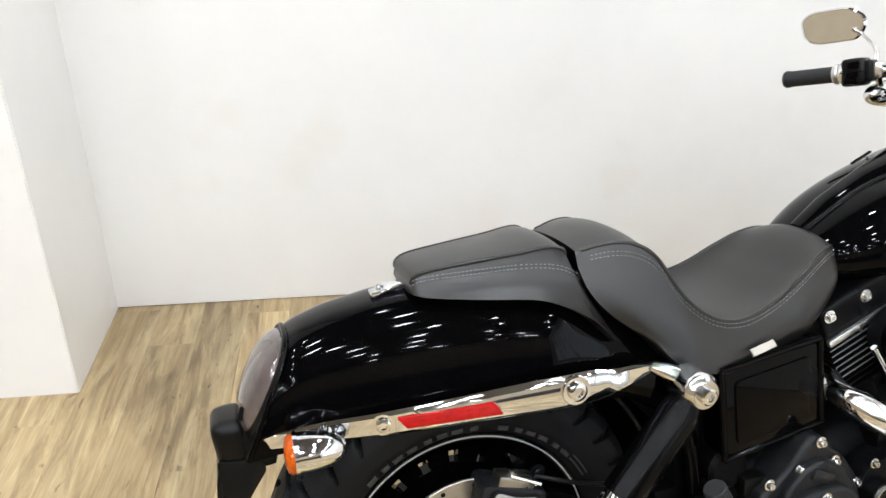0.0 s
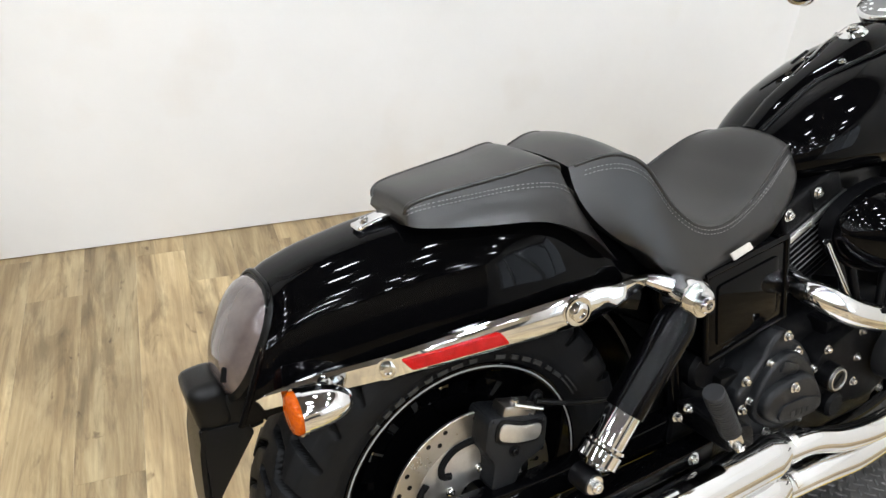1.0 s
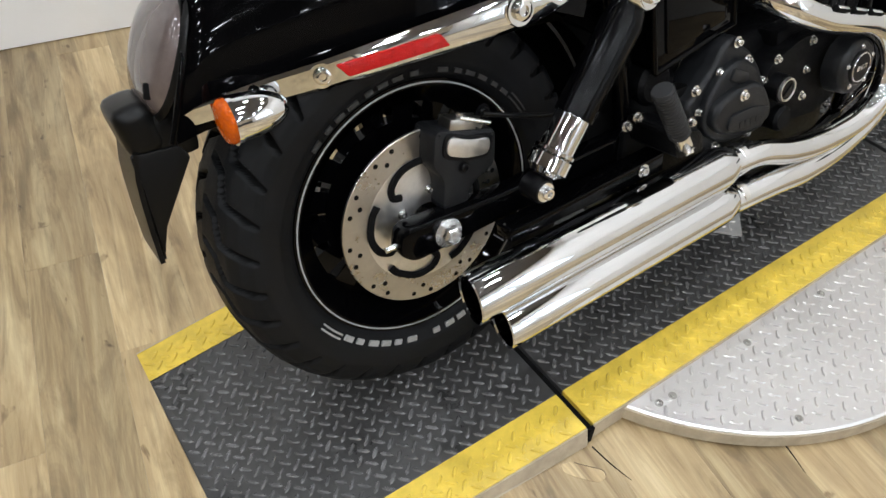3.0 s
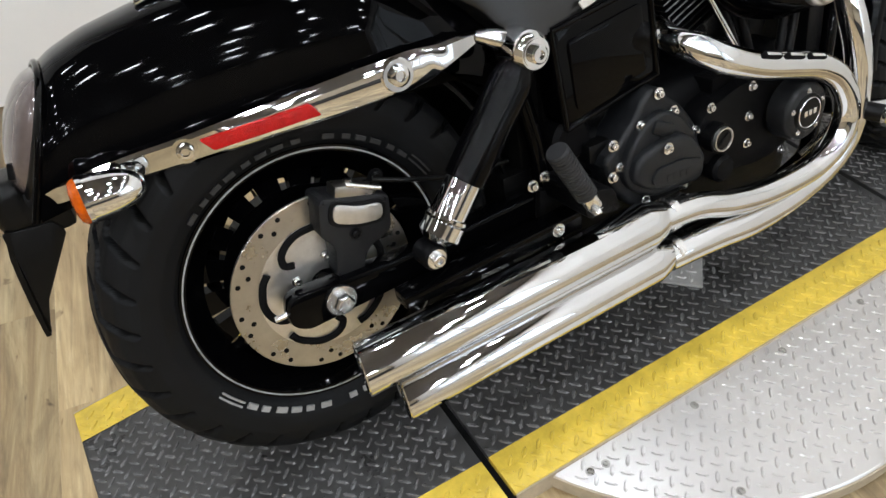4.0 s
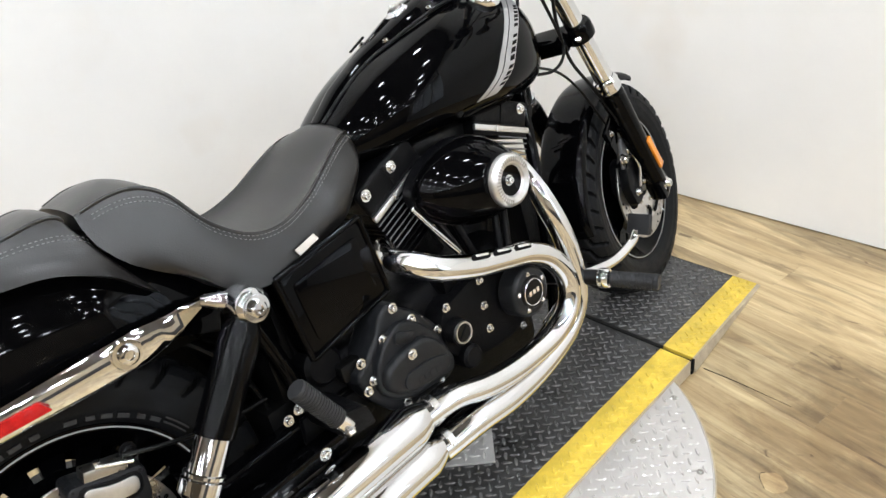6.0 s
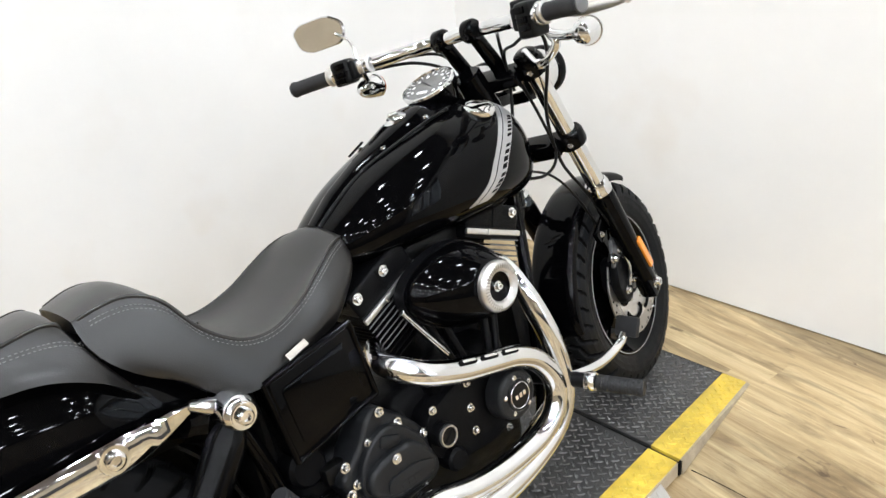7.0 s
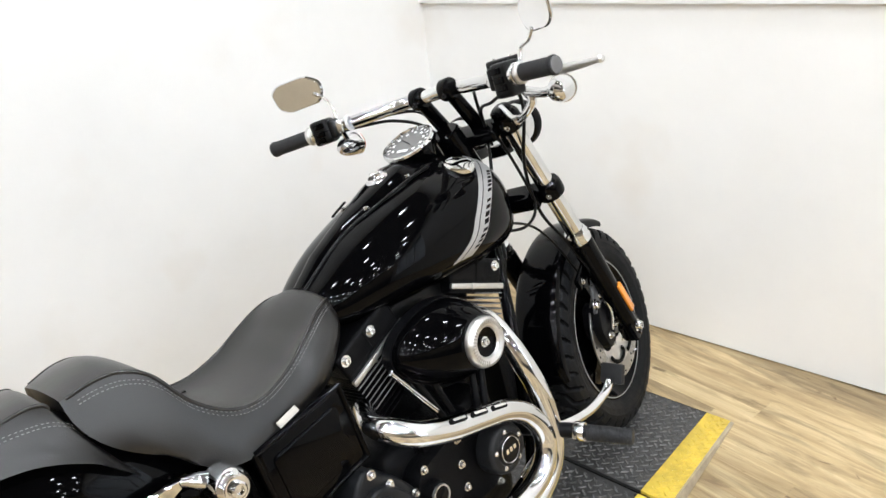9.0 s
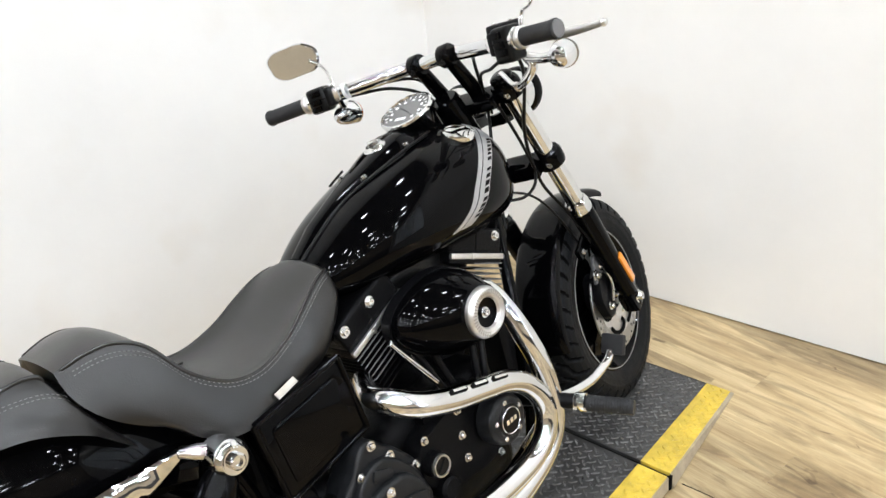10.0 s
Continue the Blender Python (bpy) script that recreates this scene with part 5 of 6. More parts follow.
part("neck_cover", slab(rounded([(1.20, 0.70), (1.30, 0.74), (1.28, 0.62), (1.2, 0.6)], 0.02), -0.05, 0.05, 0.01), PAINT, fr)
part("regulator", box((1.13, 0, 0.36), (0.05, 0.2, 0.32), 0.012), CAST, fr)
part("oil_tank", box((0.46, 0, 0.42), (0.16, 0.2, 0.3), 0.03), BLKPL, fr)
part("yellow_tag", box((0.329, -0.108, 0.33), (0.02, 0.003, 0.022), 0), YTAG, fr, "small yellow warning tag", 0)

# ---------- exhaust ----------
ex = empty("exhaust", bike)
ex["label"] = "chrome two-into-two staggered exhaust"
REAR_P = [(0.70, -0.10, 0.55), (0.655, -0.175, 0.552), (0.662, -0.225, 0.543), (0.70, -0.248, 0.518), (0.775, -0.25, 0.485), (0.862, -0.25, 0.459), (0.93, -0.25, 0.438), (0.987, -0.25, 0.403), (1.026, -0.25, 0.35), (1.035, -0.25, 0.30), (1.012, -0.25, 0.257), (0.955, -0.25, 0.229), (0.876, -0.25, 0.222), (0.797, -0.25, 0.226), (0.721, -0.248, 0.24), (0.64, -0.24, 0.262), (0.54, -0.232, 0.264)]
FRONT_P = [(1.02, -0.11, 0.62), (1.035, -0.17, 0.60), (1.04, -0.21, 0.55), (1.048, -0.23, 0.49), (1.06, -0.24, 0.43), (1.073, -0.24, 0.36), (1.074, -0.24, 0.295), (1.056, -0.238, 0.24), (1.01, -0.236, 0.20), (0.94, -0.238, 0.18), (0.86, -0.242, 0.172), (0.773, -0.245, 0.175), (0.68, -0.242, 0.183), (0.58, -0.237, 0.182)]
part("rear_header", tube(REAR_P, [0.022] * 2 + [0.0255] * 14 + [0.027], 24), CHROME, ex, "chrome header pipe with heat shield")
part("front_header", tube(FRONT_P, [0.022] * 3 + [0.0255] * 6 + [0.0265, 0.028, 0.0305, 0.031, 0.029], 24), CHROME, ex, "chrome header pipe")
for x, z in ((0.79, 0.481), (0.848, 0.463), (0.906, 0.445)):
    part("shield_slot", box((x, -0.2668, z + 0.0192), (0.043, 0.0115, 0.0128), 0.0028, pose(0, 0, 0, 44, 17, 0), 3), DARK, ex, "dark rim of a heat shield slot")
    part("slot_face", box((x, -0.2668, z + 0.0192), (0.036, 0.0066, 0.0142), 0.002, pose(0, 0, 0, 44, 17, 0), 2), CHROME2, ex, "chrome inside a heat shield slot")


def muffler(y, z, x0, x1, r, slope=0.0):
    a, b = Vector((x0, y, z)), Vector((x1, y, z + slope))
    L = (a - b).length
    body = lathe([(r - 0.012, L - 0.09), (r - 0.006, L - 0.002), (r - 0.002, L), (r, L - 0.002), (r, 0.05), (r - 0.004, 0.03), (r - 0.016, 0.0), (r - 0.024, -0.02), (0.027, -0.045)], b, a - b, 48)
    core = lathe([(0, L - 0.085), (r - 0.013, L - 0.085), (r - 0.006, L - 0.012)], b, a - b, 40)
    for bm in (body, core):
        for v in bm.verts:
            v.co.x += math.tan(radians(10)) * (v.co.y - y) * min(1.0, max(0.0, 1 - (v.co.x - x0) / 0.13))
    mf = part("muffler", body, CHROME, ex, "polished chrome muffler")
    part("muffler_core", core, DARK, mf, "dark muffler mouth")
    part("clamp", lathe([(r - 0.012, -0.014), (r - 0.010, -0.016), (r - 0.010, -0.002), (r - 0.012, 0.0)], b, a - b, 40), CHROME2, mf)
    return mf


muffler(-0.229, 0.251, -0.02, 0.585, 0.0425, 0.012)
muffler(-0.237, 0.1735, 0.03, 0.59, 0.039, 0.0135)
part("muffler_bracket", slab([(0.08, 0.30), (0.42, 0.30), (0.42, 0.335), (0.08, 0.322)], -0.21, -0.17, 0.004), PAINT, ex, "black muffler bracket")
for x in (0.37,):
    part("bracket_bolt", bolt((x, -0.21, 0.318), RIGHT, 0.008), CHROME2, ex)

# ---------- pegs, pedal, stand ----------
def peg(name, a, b, r, lab, rings=16):
    root = empty(name, bike)
    root["label"] = lab
    a, b = Vector(a), Vector(b)
    L = (b - a).length
    prof = [(0, 0), (r * 0.8, 0)]
    for i in range(rings):
        h = L * (0.03 + 0.94 * i / rings)
        prof += [(r, h), (r, h + L * 0.6 / rings), (r * 0.94, h + L * 0.64 / rings), (r * 0.94, h + L * 0.9 / rings)]
    prof += [(r, L * 0.97), (r * 0.9, L), (0, L)]
    part("rubber", lathe(prof, a, b - a, 28), GRIPM, root, "ribbed black rubber")
    part("clevis", rod(a - (b - a).normalized() * 0.03, a + (b - a).normalized() * 0.002, r * 0.75, 20, 0.004), CHROME2, root, "chrome clevis")
    part("clevis_bolt", bolt(a - (b - a).normalized() * 0.015 + Vector((0, -0.012, -0.012)), (0, -0.6, -0.8), 0.008), CHROME2, root)
    return root


rp = peg("passenger_peg", (0.388, -0.268, 0.398), (0.338, -0.268, 0.492), 0.0185, "folded black passenger foot peg")
part("peg_bracket", slab(rounded([(0.385, 0.40), (0.45, 0.385), (0.46, 0.34), (0.39, 0.35)], 0.012), -0.262, -0.15, 0.006), CAST, rp)
fp = peg("rider_peg", (1.104, -0.312, 0.295), (1.139, -0.412, 0.281), 0.0185, "black forward foot peg")
part("peg_collar", lathe([(0.012, -0.012), (0.021, -0.012), (0.023, -0.006), (0.023, 0.006), (0.021, 0.012), (0.012, 0.012)], (1.1, -0.30, 0.297), (0.3, -1, -0.12), 24), CHROME, fp, "chrome peg collar")
part("peg_block", rod((1.082, -0.243, 0.303), (1.098, -0.292, 0.298), 0.018, 24, 0.004), SATIN, fp)
part("peg_mount", tube([(1.08, -0.12, 0.29), (1.085, -0.2, 0.295), (1.088, -0.26, 0.30)], [0.022, 0.016, 0.016], 14), SATIN, fp)
bp_ = empty("brake_pedal", bike)
bp_["label"] = "chrome brake pedal with a black rubber pad"
part("pedal_arm", tube([(1.085, -0.235, 0.305), (1.13, -0.245, 0.292), (1.21, -0.255, 0.284), (1.28, -0.26, 0.298), (1.302, -0.262, 0.316)], [0.013, 0.013, 0.012, 0.011, 0.009], 14), CHROME, bp_)
part("pedal_pad", box((1.312, -0.268, 0.33), (0.016, 0.062, 0.05), 0.005, pose(0, 0, 0, 0, 25, 0)), GRIPM, bp_)
part("pedal_rod", rod((1.1, -0.2, 0.27), (0.99, -0.19, 0.22), 0.005), CHROME, bp_)
st_ = empty("side_stand", bike)
st_["label"] = "black side stand"
part("stand_leg", tube([(0.86, 0.14, 0.16), (0.90, 0.20, 0.12), (0.95, 0.262, 0.078)], 0.012, 12), PAINT, st_)
part("stand_foot", box((0.955, 0.272, 0.074), (0.05, 0.035, 0.01), 0.003, pose(0, 0, 0, 13.5)), PAINT, st_)

# ---------- front end (turned by the steering) ----------
fork = empty("front_fork", bike)
fork["label"] = "chrome and black telescopic front fork"
FY = 0.125


def along(h, y=0.0, fwd=0.0):
    """A point h above the front axle along the fork, y to the left, fwd ahead of it."""
    return AX_F + UPF * (h + (0.042 if h > 0.28 else 0)) + Vector(((fwd + (0.014 if h > 0.28 else 0)) * math.cos(RAKE), y, (fwd + (0.014 if h > 0.28 else 0)) * math.sin(RAKE)))


for s in (-1, 1):
    y = s * FY
    leg = along(0.36, y) - along(0, y)
    part("fork_tube", steer(rod(along(0.30, y), along(0.752, y), 0.0245, 28)), CHROME, fork, "chrome fork tube")
    part("slider", steer(lathe([(0, -0.04), (0.02, -0.04), (0.027, -0.02), (0.0285, 0.06), (0.031, 0.2), (0.033, 0.335), (0.03, 0.355), (0.025, 0.36)], along(0, y), leg, 32)), PAINT, fork, "black fork slider")
    part("dust_boot", steer(lathe([(0.0255, 0.35), (0.033, 0.353), (0.034, 0.363), (0.031, 0.37), (0.033, 0.377), (0.030, 0.387), (0.0255, 0.391)], along(0, y), leg, 32)), CHROME, fork, "chrome seal cover")
    part("axle_clamp", steer(box(along(-0.005, s * (FY - 0.002)), (0.06, 0.05, 0.07), 0.012, pose(0, 0, 0, 0, -25, 0))), PAINT, fork)
    part("axle_end", steer(bolt(along(0, s * (FY + 0.022)), (0, s, 0), 0.0125, 0.016)), CHROME2, fork)
    part("fork_reflector", steer(box(along(0.112, s * (FY + 0.031), 0.012), (0.023, 0.008, 0.105), 0.003, pose(0, 0, 0, 0, -25.5, 0))), ORANGE, fork, "orange fork reflector")
    for h in (0.50, 0.725):
        part("clamp_collar", steer(lathe([(0.025, -0.022), (0.036, -0.02), (0.038, -0.012), (0.038, 0.014), (0.034, 0.022), (0.025, 0.022)], along(h, y), UPF, 28)), PAINT, fork)
        part("pinch_bolt", steer(bolt(along(h, s * (FY + 0.012), -0.036), (-0.6, s * 0.6, 0.1), 0.0052)), CHROME, fork)
    part("fork_cap", steer(lathe([(0.026, -0.004), (0.029, 0.0), (0.029, 0.008), (0.02, 0.015), (0, 0.015)], along(0.752, y), UPF, 28)), PAINT, fork)
for h, t in ((0.50, 0.04), (0.725, 0.032)):
    part("triple_clamp", steer(box(along(h, 0, -0.022), (0.075, 0.22, t), 0.012, pose(0, 0, 0, 0, -25.5, 0), 3)), PAINT, fork, "black triple clamp")
part("wheel_axle", steer(rod(AX_F + Vector((0, -0.13, 0)), AX_F + Vector((0, 0.13, 0)), 0.011)), STEEL, fork)
# front caliper
fc = empty("front_caliper", bike)
fc["label"] = "black front brake caliper on the fork leg"
part("caliper_body", steer(slab(rounded([(1.525, 0.385), (1.567, 0.395), (1.592, 0.345), (1.58, 0.265), (1.535, 0.255), (1.508, 0.32)], 0.014), -0.103, -0.045, 0.008)), SATIN, fc)
for x, z in ((1.587, 0.405), (1.587, 0.31), (1.542, 0.295)):
    part("caliper_bolt", steer(bolt((x, -0.105, z), RIGHT, 0.008, 0.01)), CHROME2, fc)
part("caliper_bracket", steer(slab(rounded([(1.512, 0.372), (1.535, 0.448), (1.553, 0.452), (1.575, 0.385)], 0.008), -0.098, -0.088, 0.003)), FINE, fc, "grey caliper bracket")
for x, z in ((1.519, 0.40), (1.566, 0.412)):
    part("bracket_bolt", steer(bolt((x, -0.098, z), RIGHT, 0.011, 0.014)), CHROME2, fc)
# pale strip added in place of light on the caliper's side
part("caliper_rib", steer(slab(rounded([(1.584, 0.38), (1.597, 0.37), (1.603, 0.32), (1.597, 0.28), (1.588, 0.28), (1.592, 0.325)], 0.004), -0.106, -0.09, 0.003)), ALU, fc, "bright strip for the lit side of the caliper")
part("caliper_pipe", steer(tube([(1.557, -0.108, 0.415), (1.567, -0.116, 0.36), (1.557, -0.108, 0.305)], 0.005, 10)), CHROME2, fc)
part("front_hose", steer(tube([(1.562, -0.11, 0.42), (1.50, -0.12, 0.52), (1.46, -0.10, 0.62), (1.40, -0.09, 0.72), (1.34, -0.12, 0.85), (1.28, -0.2, 1.0), (1.22, -0.22, 1.07)], 0.0045, 10)), BLKPL, fc, "black brake hose")

part("speed_cable", tube([(1.30, -0.07, 0.735), (1.338, -0.06, 0.723), (1.383, -0.06, 0.702), (1.429, -0.06, 0.665), (1.479, -0.06, 0.604), (1.53, -0.075, 0.5)], 0.0035, 10), BLKPL, fc, "thin black cable")
part("clutch_cable", tube([(1.27, -0.09, 0.725), (1.32, -0.1, 0.718), (1.365, -0.1, 0.732), (1.381, -0.1, 0.765), (1.366, -0.1, 0.815), (1.333, -0.1, 0.894), (1.30, -0.09, 0.98)], 0.004, 10), BLKPL, fc, "thin black cable")

# front fender
ff = empty("front_fender", bike)
ff["label"] = "gloss black front fender"
frs = []
for a in np.linspace(radians(66), radians(182), 40):
    ring = []
    edge = min(1, (math.degrees(a) - 66) / 14, (182 - math.degrees(a)) / 10)
    for k in range(19):
        u = math.pi * k / 18
        y = -0.067 * math.copysign(abs(math.cos(u)) ** 0.55, math.cos(u))
        r = 0.310 + 0.029 * abs(math.sin(u)) ** 0.6 * (0.75 + 0.25 * max(edge, 0) ** 0.5)
        ring.append((AX_F.x + r * math.cos(a), y, AX_F.z + r * math.sin(a)))
    frs.append(ring)
f1 = skin(frs, False, False)
f2 = f1.copy()
for v in f2.verts:
    d = Vector((v.co.x - AX_F.x, 0, v.co.z - AX_F.z)).normalized() * 0.003
    v.co = (v.co.x - d.x, v.co.y * 0.965, v.co.z - d.z)
part("shell", steer(join(f1, f2)), PAINT, ff, "", 60)
for s in (-1, 1):
    part("fender_mount", steer(box(along(0.255, s * 0.095, -0.02), (0.1, 0.016, 0.035), 0.006, pose(0, 0, 0, 0, -25.5, 0))), PAINT, ff)
    part("mount_bolt", steer(bolt(along(0.255, s * 0.104, -0.05), (0, s, 0), 0.007)), CHROME2, ff)

# handlebar
hb = empty("handlebar", bike)
hb["label"] = "chrome drag handlebar with black rubber grips"
HC = Vector((1.232, 0, 1.094))
BAR = [(-0.145, 0.40, -0.012), (-0.118, 0.30, -0.008), (-0.086, 0.22, -0.006), (-0.036, 0.12, -0.002), (0, 0.07, 0), (0, 0, 0)]
line = [HC + Vector((p[0], p[1], p[2] + 0.03 * p[1])) for p in BAR] + [HC + Vector((p[0], -p[1], p[2] - 0.03 * p[1])) for p in BAR[-2::-1]]
part("bar", steer(tube(line, 0.0162, 20)), CHROME, hb, "chrome bar")
for s in (-1, 1):
    g0, g1 = HC + Vector((-0.118, s * 0.30, -0.008 + 0.009 * s)), HC + Vector((-0.150, s * 0.425, -0.013 + 0.0128 * s))
    gl = 0.106 if s < 0 else 0.131
    part("grip", steer(lathe([(0, 0), (0.019, 0), (0.0195, 0.005), (0.0185, 0.02), (0.0185, gl - 0.013), (0.020, gl - 0.009), (0.020, gl - 0.002), (0.017, gl), (0, gl)], g0, g1 - g0, 32)), GRIPM, hb, "black rubber grip")
    dd = (g1 - g0).normalized()
    part("grip_end", steer(lathe([(0, gl + 0.0002), (0.0175, gl + 0.0002), (0.0175, gl + 0.0025), (0.012, gl + 0.0035), (0, gl + 0.0035)], g0, g1 - g0, 28)), FINE, hb, "grey end of the grip")
    sc = g0 - dd * 0.028
    sq = dd.to_track_quat("Y", "Z").to_matrix().to_4x4()
    sw_ = part("switch_housing", steer(box(sc - Vector((0, 0, 0.006 if s < 0 else 0)), (0.05, 0.052, 0.074 if s < 0 else 0.062), 0.012, sq, 3)), BLKPL, hb, "black switch housing")
    part("grip_collar", steer(lathe([(0.017, -0.008), (0.023, -0.008), (0.024, -0.004), (0.024, 0.004), (0.022, 0.007), (0.017, 0.007)], g0 - dd * 0.002, dd, 28)), CHROME2, hb, "bright collar beside the grip")
    part("grip_collar", steer(lathe([(0.018, 0.006), (0.0215, 0.007), (0.0235, 0.010), (0.0235, 0.016), (0.021, 0.019), (0.018, 0.019)], g0, dd, 28)), ALU, hb, "brushed collar beside the grip")
    part("housing_seam", steer(box(sc, (0.0516, 0.0536, 0.0025), 0, sq)), DARK, sw_, "", 0)
    part("housing_screw", steer(bolt(sc + sq.to_3x3() @ Vector((-0.012, -0.027, 0.018)), sq.to_3x3() @ Vector((0, -1, 0)), 0.0045)), CHROME2, sw_)
    part("housing_step", steer(box(sc - dd * 0.03, (0.04, 0.02, 0.048), 0.008, sq, 3)), SATIN, sw_)
    if s > 0:
        part("bar_band", steer(lathe([(0.0165, -0.004), (0.0195, -0.003), (0.0195, 0.003), (0.0165, 0.004)], sc - dd * 0.075, dd, 24)), TRIMM, hb, "white band round the bar")
    for k, zz in enumerate((0.016, -0.004, -0.02)):
        part("switch_button", steer(box(sc + sq.to_3x3() @ Vector((-0.026 * s, 0.004 * (k - 1), zz)), (0.009, 0.026, 0.014), 0.003, sq)), PAINT, sw_, "glossy black switch button")
    part("perch", steer(box(sc - dd * 0.04 + Vector((0.012, 0, 0)), (0.045, 0.028, 0.036), 0.01, sq)), CHROME2, hb, "chrome lever perch")
    lv = [sc - dd * 0.035 + Vector((0.035, 0, -0.004)), sc + dd * 0.02 + Vector((0.06, 0, -0.004)), g0 + dd * 0.06 + Vector((0.068, 0, -0.006)), g1 + Vector((0.07, 0, -0.006)), g1 + dd * 0.035 + Vector((0.075, 0, -0.004))]
    if s < 0:
        lv[2:] = [g0 + dd * 0.06 + Vector((0.068, 0, -0.014)), g0 + dd * 0.125 + Vector((0.072, 0, -0.015)), g0 + dd * 0.17 + Vector((0.075, -0.004, -0.0135))]
        part("lever_ball", steer(lathe([(0, -0.009), (0.006, -0.007), (0.0088, 0), (0.006, 0.007), (0, 0.009)], lv[-1], dd, 20)), ALU, hb)
    part("lever", steer(tube(lv, [0.009, 0.012, 0.0115, 0.0085, 0.006] if s < 0 else [0.009, 0.010, 0.0085, 0.008, 0.009], 14)), ALU, hb, "bright hand lever")
    if s < 0:
        part("master_cylinder", steer(box(sc - dd * 0.014 + Vector((0.022, 0, 0.023)), (0.046, 0.066, 0.030), 0.007, sq, 3)), SATIN, hb, "black brake fluid reservoir")
    part("riser", steer(tube([along(0.735, s * 0.045, 0.0), HC + Vector((0.012, s * 0.045, -0.012))], [0.0195, 0.0175], 18)), PAINT, hb, "black handlebar riser")
    part("bar_clamp", steer(lathe([(0.0, -0.017), (0.024, -0.017), (0.0275, -0.012), (0.0275, 0.012), (0.024, 0.017), (0, 0.017)], HC + Vector((0.004, s * 0.045, 0)), (0, 1, 0), 28)), PAINT, hb, "black bar clamp")
    part("clamp_bolt", steer(bolt(HC + Vector((-0.022, s * 0.045, -0.012)), (-1, 0, -0.2), 0.005)), SATIN, hb)
    part("cable", steer(tube([sc - dd * 0.06 + Vector((0.02, 0, -0.010)), sc - dd * 0.14 + Vector((0.05, 0, -0.012)), Vector((1.285, s * 0.08, 1.055)), Vector((1.31, s * 0.06, 0.94)), Vector((1.27, s * 0.05, 0.80)), Vector((1.22, s * 0.06, 0.66))], 0.0042, 10)), BLKPL, hb, "black control cable")
    if s > 0:
        part("bar_cable", steer(tube([sc - dd * 0.05 + Vector((0.0, 0, -0.014)), HC + Vector((-0.062, 0.19, -0.016)), HC + Vector((-0.02, 0.12, -0.03)), HC + Vector((0.035, 0.07, -0.075)), Vector((1.30, 0.05, 0.93))], 0.0042, 10)), BLKPL, hb, "black cable under the bar")
    if s < 0:
        for k in (-1, 1):
            part("reservoir_screw", steer(bolt(sc - dd * 0.014 + Vector((0.022, 0, 0.038)) + dd * 0.024 * k, (0, 0, 1), 0.0035)), CHROME2, hb)
        part("wiring", steer(tube([sc - dd * 0.02 + Vector((-0.005, 0, -0.03)), sc - dd * 0.09 + Vector((0.03, 0, -0.05)), Vector((1.275, s * 0.09, 1.02)), Vector((1.30, s * 0.075, 0.93))], 0.0038, 10)), BLKPL, hb)
    # mirror
    mr = empty("mirror", bike)
    mr["label"] = "chrome mirror on a curved stem"
    pc = sc + dd * (0.032 if s < 0 else -0.03) + Vector((0.016, 0, 0.012))
    mc = HC + (Vector((-0.14, -0.39, 0.084)) if s < 0 else Vector((-0.055, 0.378, 0.112)))
    part("stem", steer(tube([pc, pc + Vector((0.012, s * 0.008, 0.035)), mc + (Vector((0.02, 0.042, -0.046)) if s < 0 else Vector((0.025, -0.07, -0.03))), mc + (Vector((0.012, 0.022, -0.026)) if s < 0 else Vector((0.016, -0.045, -0.008)))], [0.006, 0.0045, 0.004, 0.005], 14)), CHROME2, mr, "bright curved stem")
    face = rounded([(-0.068, 0.018), (-0.035, 0.044), (0.04, 0.042), (0.062, 0.026), (0.055, -0.02), (0.03, -0.036), (-0.05, -0.034), (-0.066, -0.012)], 0.03, 5)
    mm = Matrix.Translation(mc) @ Matrix.Rotation(radians(-90 + 24 * s), 4, "Z") @ Matrix.Rotation(radians(4), 4, "X") @ Matrix.Diagonal((-s * (1.12 if s > 0 else 0.76), 1.15 if s > 0 else 0.6, 1.02 if s > 0 else 0.98, 1))
    shell_rings = []
    for k_, dep in ((0.93, 0.0), (1.0, 0.004), (0.98, 0.010), (0.8, 0.02), (0.4, 0.026)):
        shell_rings.append([mm @ Vector((x * k_, dep, z * k_)) for x, z in face])
    part("shell", steer(skin(shell_rings)), CHROME, mr, "chrome mirror shell")
    part("glass", steer(skin([[mm @ Vector((x * k_, dep, z * k_)) for x, z in face] for k_, dep in ((0.9, -0.0015), (0.9, 0.002))])), MIRROR, mr, "mirror glass")
    # front signals
    sgc = Vector((1.285, -0.324, 1.043)) if s < 0 else Vector((1.13, 0.235, 1.022))
    sg = bullet_signal(sgc, "front_turn_signal", d=(1, 0.35 if s < 0 else 0.1, 0), r=0.030 if s < 0 else 0.028, length=0.06)
    if s < 0:
        # a bent chrome bracket rises from the fork clamp to the signal
        foot = STEERM @ along(0.765, -FY - 0.005)
        part("bracket", tube([foot, Vector((1.285, -0.185, 0.99)), Vector((1.285, -0.24, 1.028)), Vector((1.285, -0.226, 1.058))], [0.008, 0.0085, 0.011, 0.011], 14, 5), CHROME, sg, "bent chrome bracket")
        part("bracket_ball", lathe([(0, -0.013), (0.009, -0.009), (0.013, 0), (0.009, 0.009), (0, 0.013)], (1.285, -0.185, 0.992), (0, -1, 0.5), 20), CHROME, sg)
        part("stem", tube([Vector((1.285, -0.232, 1.05)), Vector((1.284, -0.27, 1.043)), sgc + Vector((-0.012, 0.016, 0))], [0.013, 0.011, 0.013], 14, 4), CHROME, sg)
    else:
        pj = STEERM @ (sc - dd * 0.04 + Vector((0.012, 0, -0.015)))
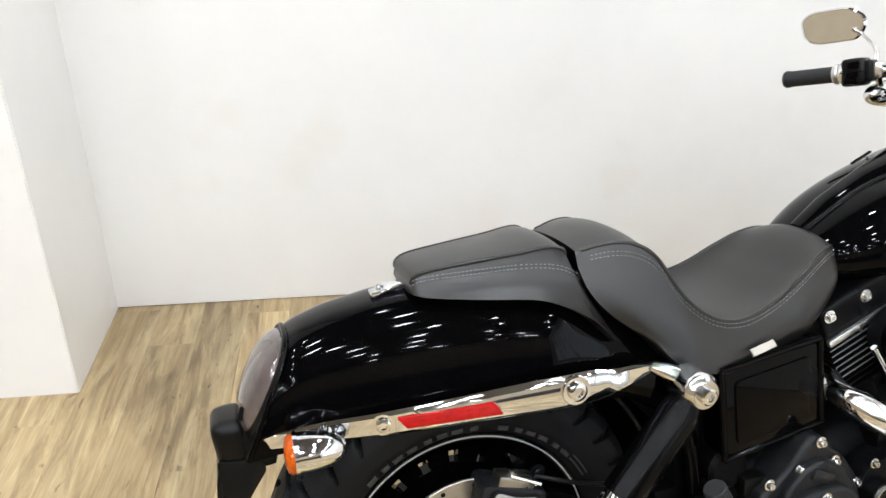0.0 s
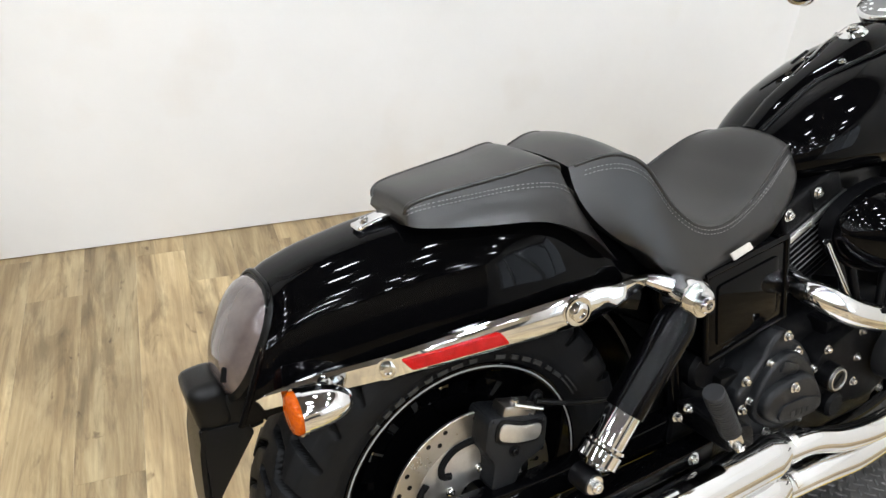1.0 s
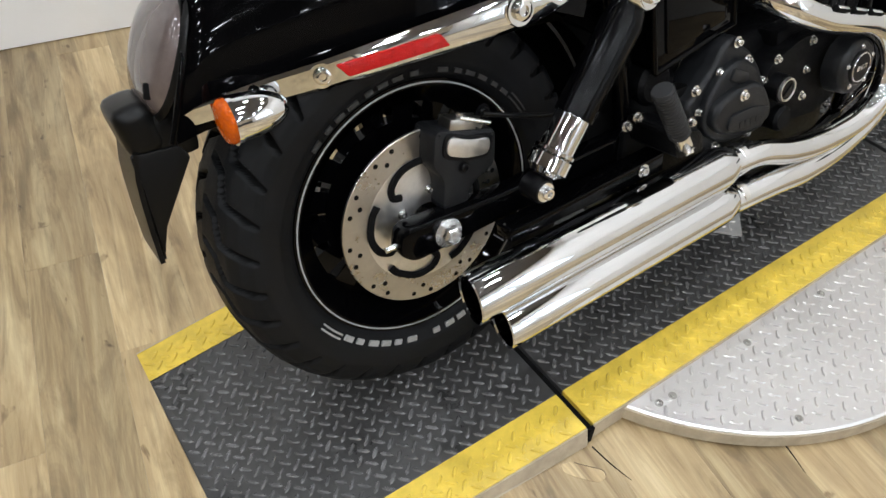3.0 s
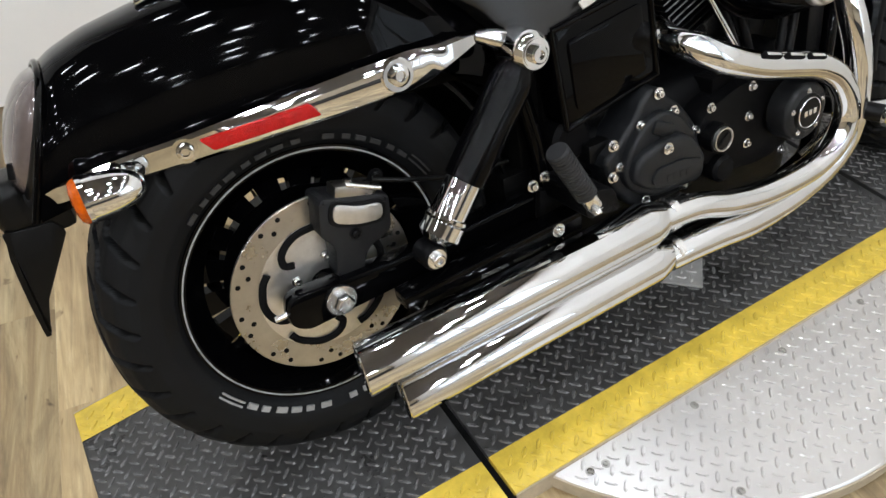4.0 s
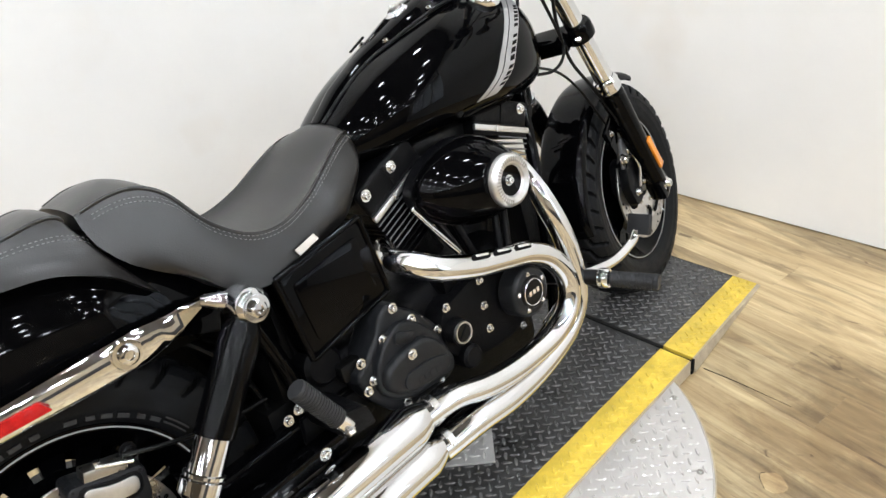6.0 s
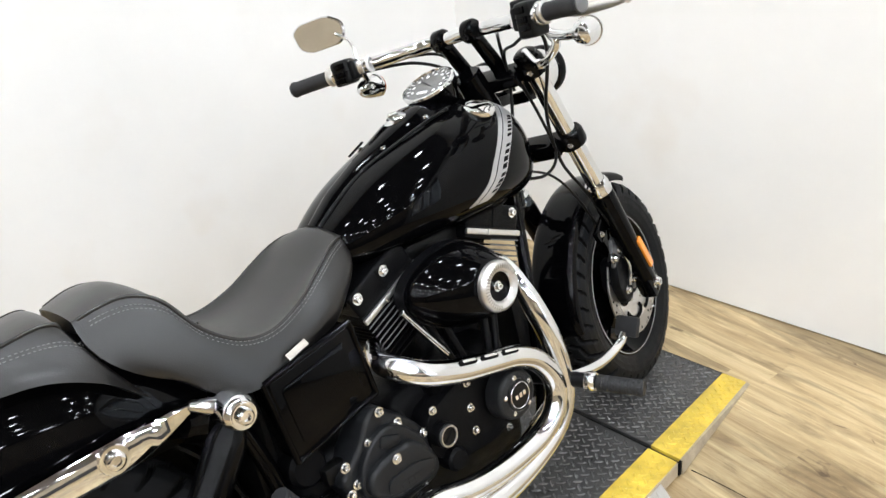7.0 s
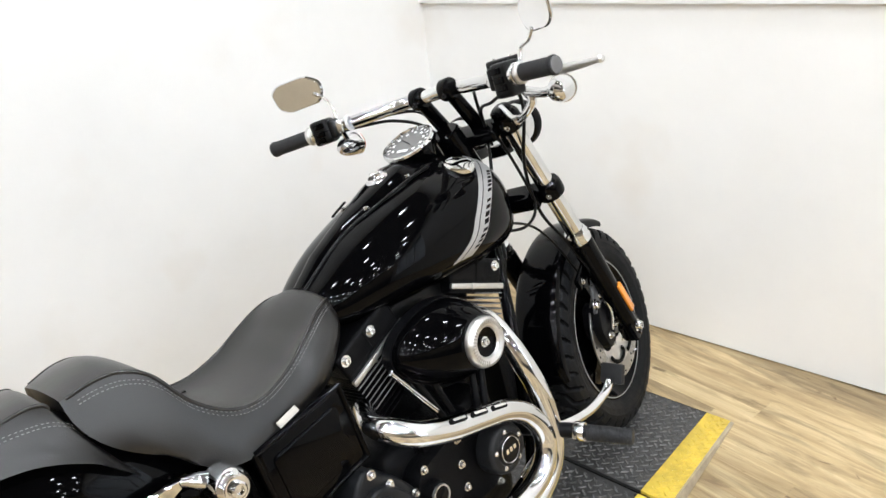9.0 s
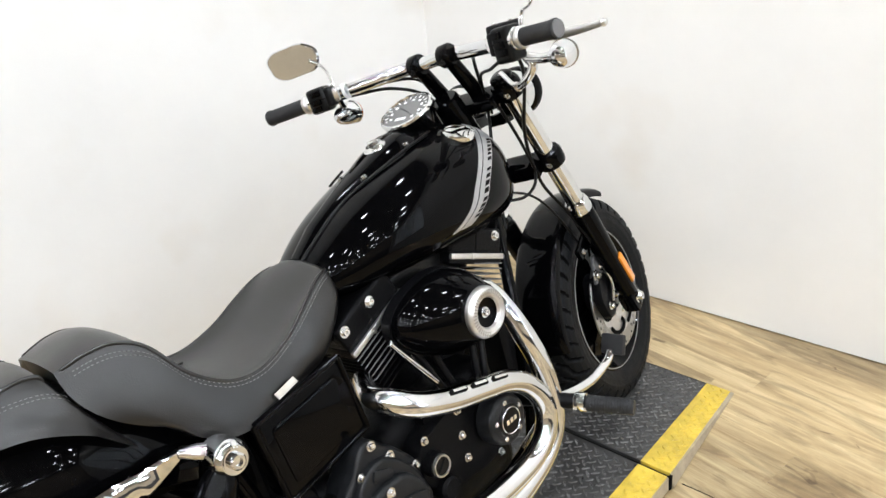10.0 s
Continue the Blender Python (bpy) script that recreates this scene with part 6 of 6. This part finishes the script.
        part("stem", tube([pj, pj.lerp(sgc, 0.5) + Vector((0, 0, -0.012)), sgc + Vector((-0.01, 0.012, 0))], 0.008, 12, 4), CHROME, sg)

# twin headlights
for s in (-1, 1):
    hl = empty("headlight", bike)
    hl["label"] = "round headlight in a chrome and black shell"
    hc = along(0.665, s * 0.085, 0.075)
    part("bowl", steer(lathe([(0, -0.06), (0.025, -0.055), (0.045, -0.04), (0.054, -0.01), (0.056, 0.02)], hc, (1, 0, -0.05), 40)), CHROME, hl)
    part("trim_ring", steer(lathe([(0.056, 0.008), (0.062, 0.016), (0.062, 0.036), (0.052, 0.04)], hc, (1, 0, -0.05), 40)), PAINT, hl, "chrome trim ring")
    part("lens", steer(lathe([(0.053, 0.036), (0.04, 0.044), (0, 0.05)], hc, (1, 0, -0.05), 36)), mat("headlight_glass", (0.8, 0.8, 0.8), 0.05, 0.6) if s < 0 else bpy.data.materials["headlight_glass"], hl)
    part("bracket", steer(box(along(0.63, s * 0.05, 0.035), (0.09, 0.05, 0.03), 0.008)), PAINT, hl)

# ---------- floor planks ----------
floor = tagged(empty("floor"), "light oak vinyl plank floor", "floor", kind="structure")
floor.location = (0, 0, 0)
part("subfloor", box((-1.8, -3.3, FLOOR - 0.035), (9.4, 12.4, 0.06), 0), SUBM, floor, "", 0)
PW, PL_, GAPW = 0.152, 1.22, 0.0002
ANG = math.atan2(ALONG.y, ALONG.x)
BASE = Matrix.Translation((BACK_A.x, BACK_A.y, 0)) @ Matrix.Rotation(ANG, 4, "Z")


def plank_mesh(length):
    bm = bmesh.new()
    bmesh.ops.create_cube(bm, size=1, matrix=Matrix.Translation((0, 0, -0.0025)) @ Matrix.Diagonal((PW - GAPW, length - GAPW, 0.005, 1)))
    bezel(bm, 0.0002, 1)
    me = bpy.data.meshes.new("plank")
    bm.to_mesh(me)
    bm.free()
    me.materials.append(WOOD)
    return me


PM = plank_mesh(PL_)
rng = random.Random(5)
far_v = []
count = 0
for i in range(-36, 24):
    shift = rng.random() * PL_
    for j in range(-1, 10):
        cx, cy = (i + 0.5) * PW, -j * PL_ + shift - PL_ * 0.5
        p = BASE @ Vector((cx, cy, 0))
        if not (-6.1 < p.x < 2.5 and -9.3 < p.y < 2.6) or (p.xy - BACK_A).dot(OUT) > 0.68:
            continue
        near = -1.9 < p.x < 2.6 and -2.2 < p.y < 2.4
        if near and count < 300:
            o = new("plank", PM)
            o.parent = floor
            o.matrix_basis = Matrix.Translation((0, 0, FLOOR)) @ BASE @ Matrix.Translation((cx, cy, rng.uniform(-0.0003, 0.0003)))
            count += 1
        else:
            far_v.append((cx, cy))
fv, ffc = [], []
for cx, cy in far_v:
    o = len(fv)
    w, l = (PW - GAPW) / 2, (PL_ - GAPW) / 2
    for dx, dy in ((-w, -l), (w, -l), (w, l), (-w, l)):
        q = BASE @ Vector((cx + dx, cy + dy, 0))
        fv.append((q.x, q.y, FLOOR))
    ffc.append((o, o + 1, o + 2, o + 3))
me = bpy.data.meshes.new("far_planks")
me.from_pydata(fv, [], ffc)
me.materials.append(WOOD)
fo = new("far_planks", me)
fo.parent = floor
fo["kind"] = "stuff"
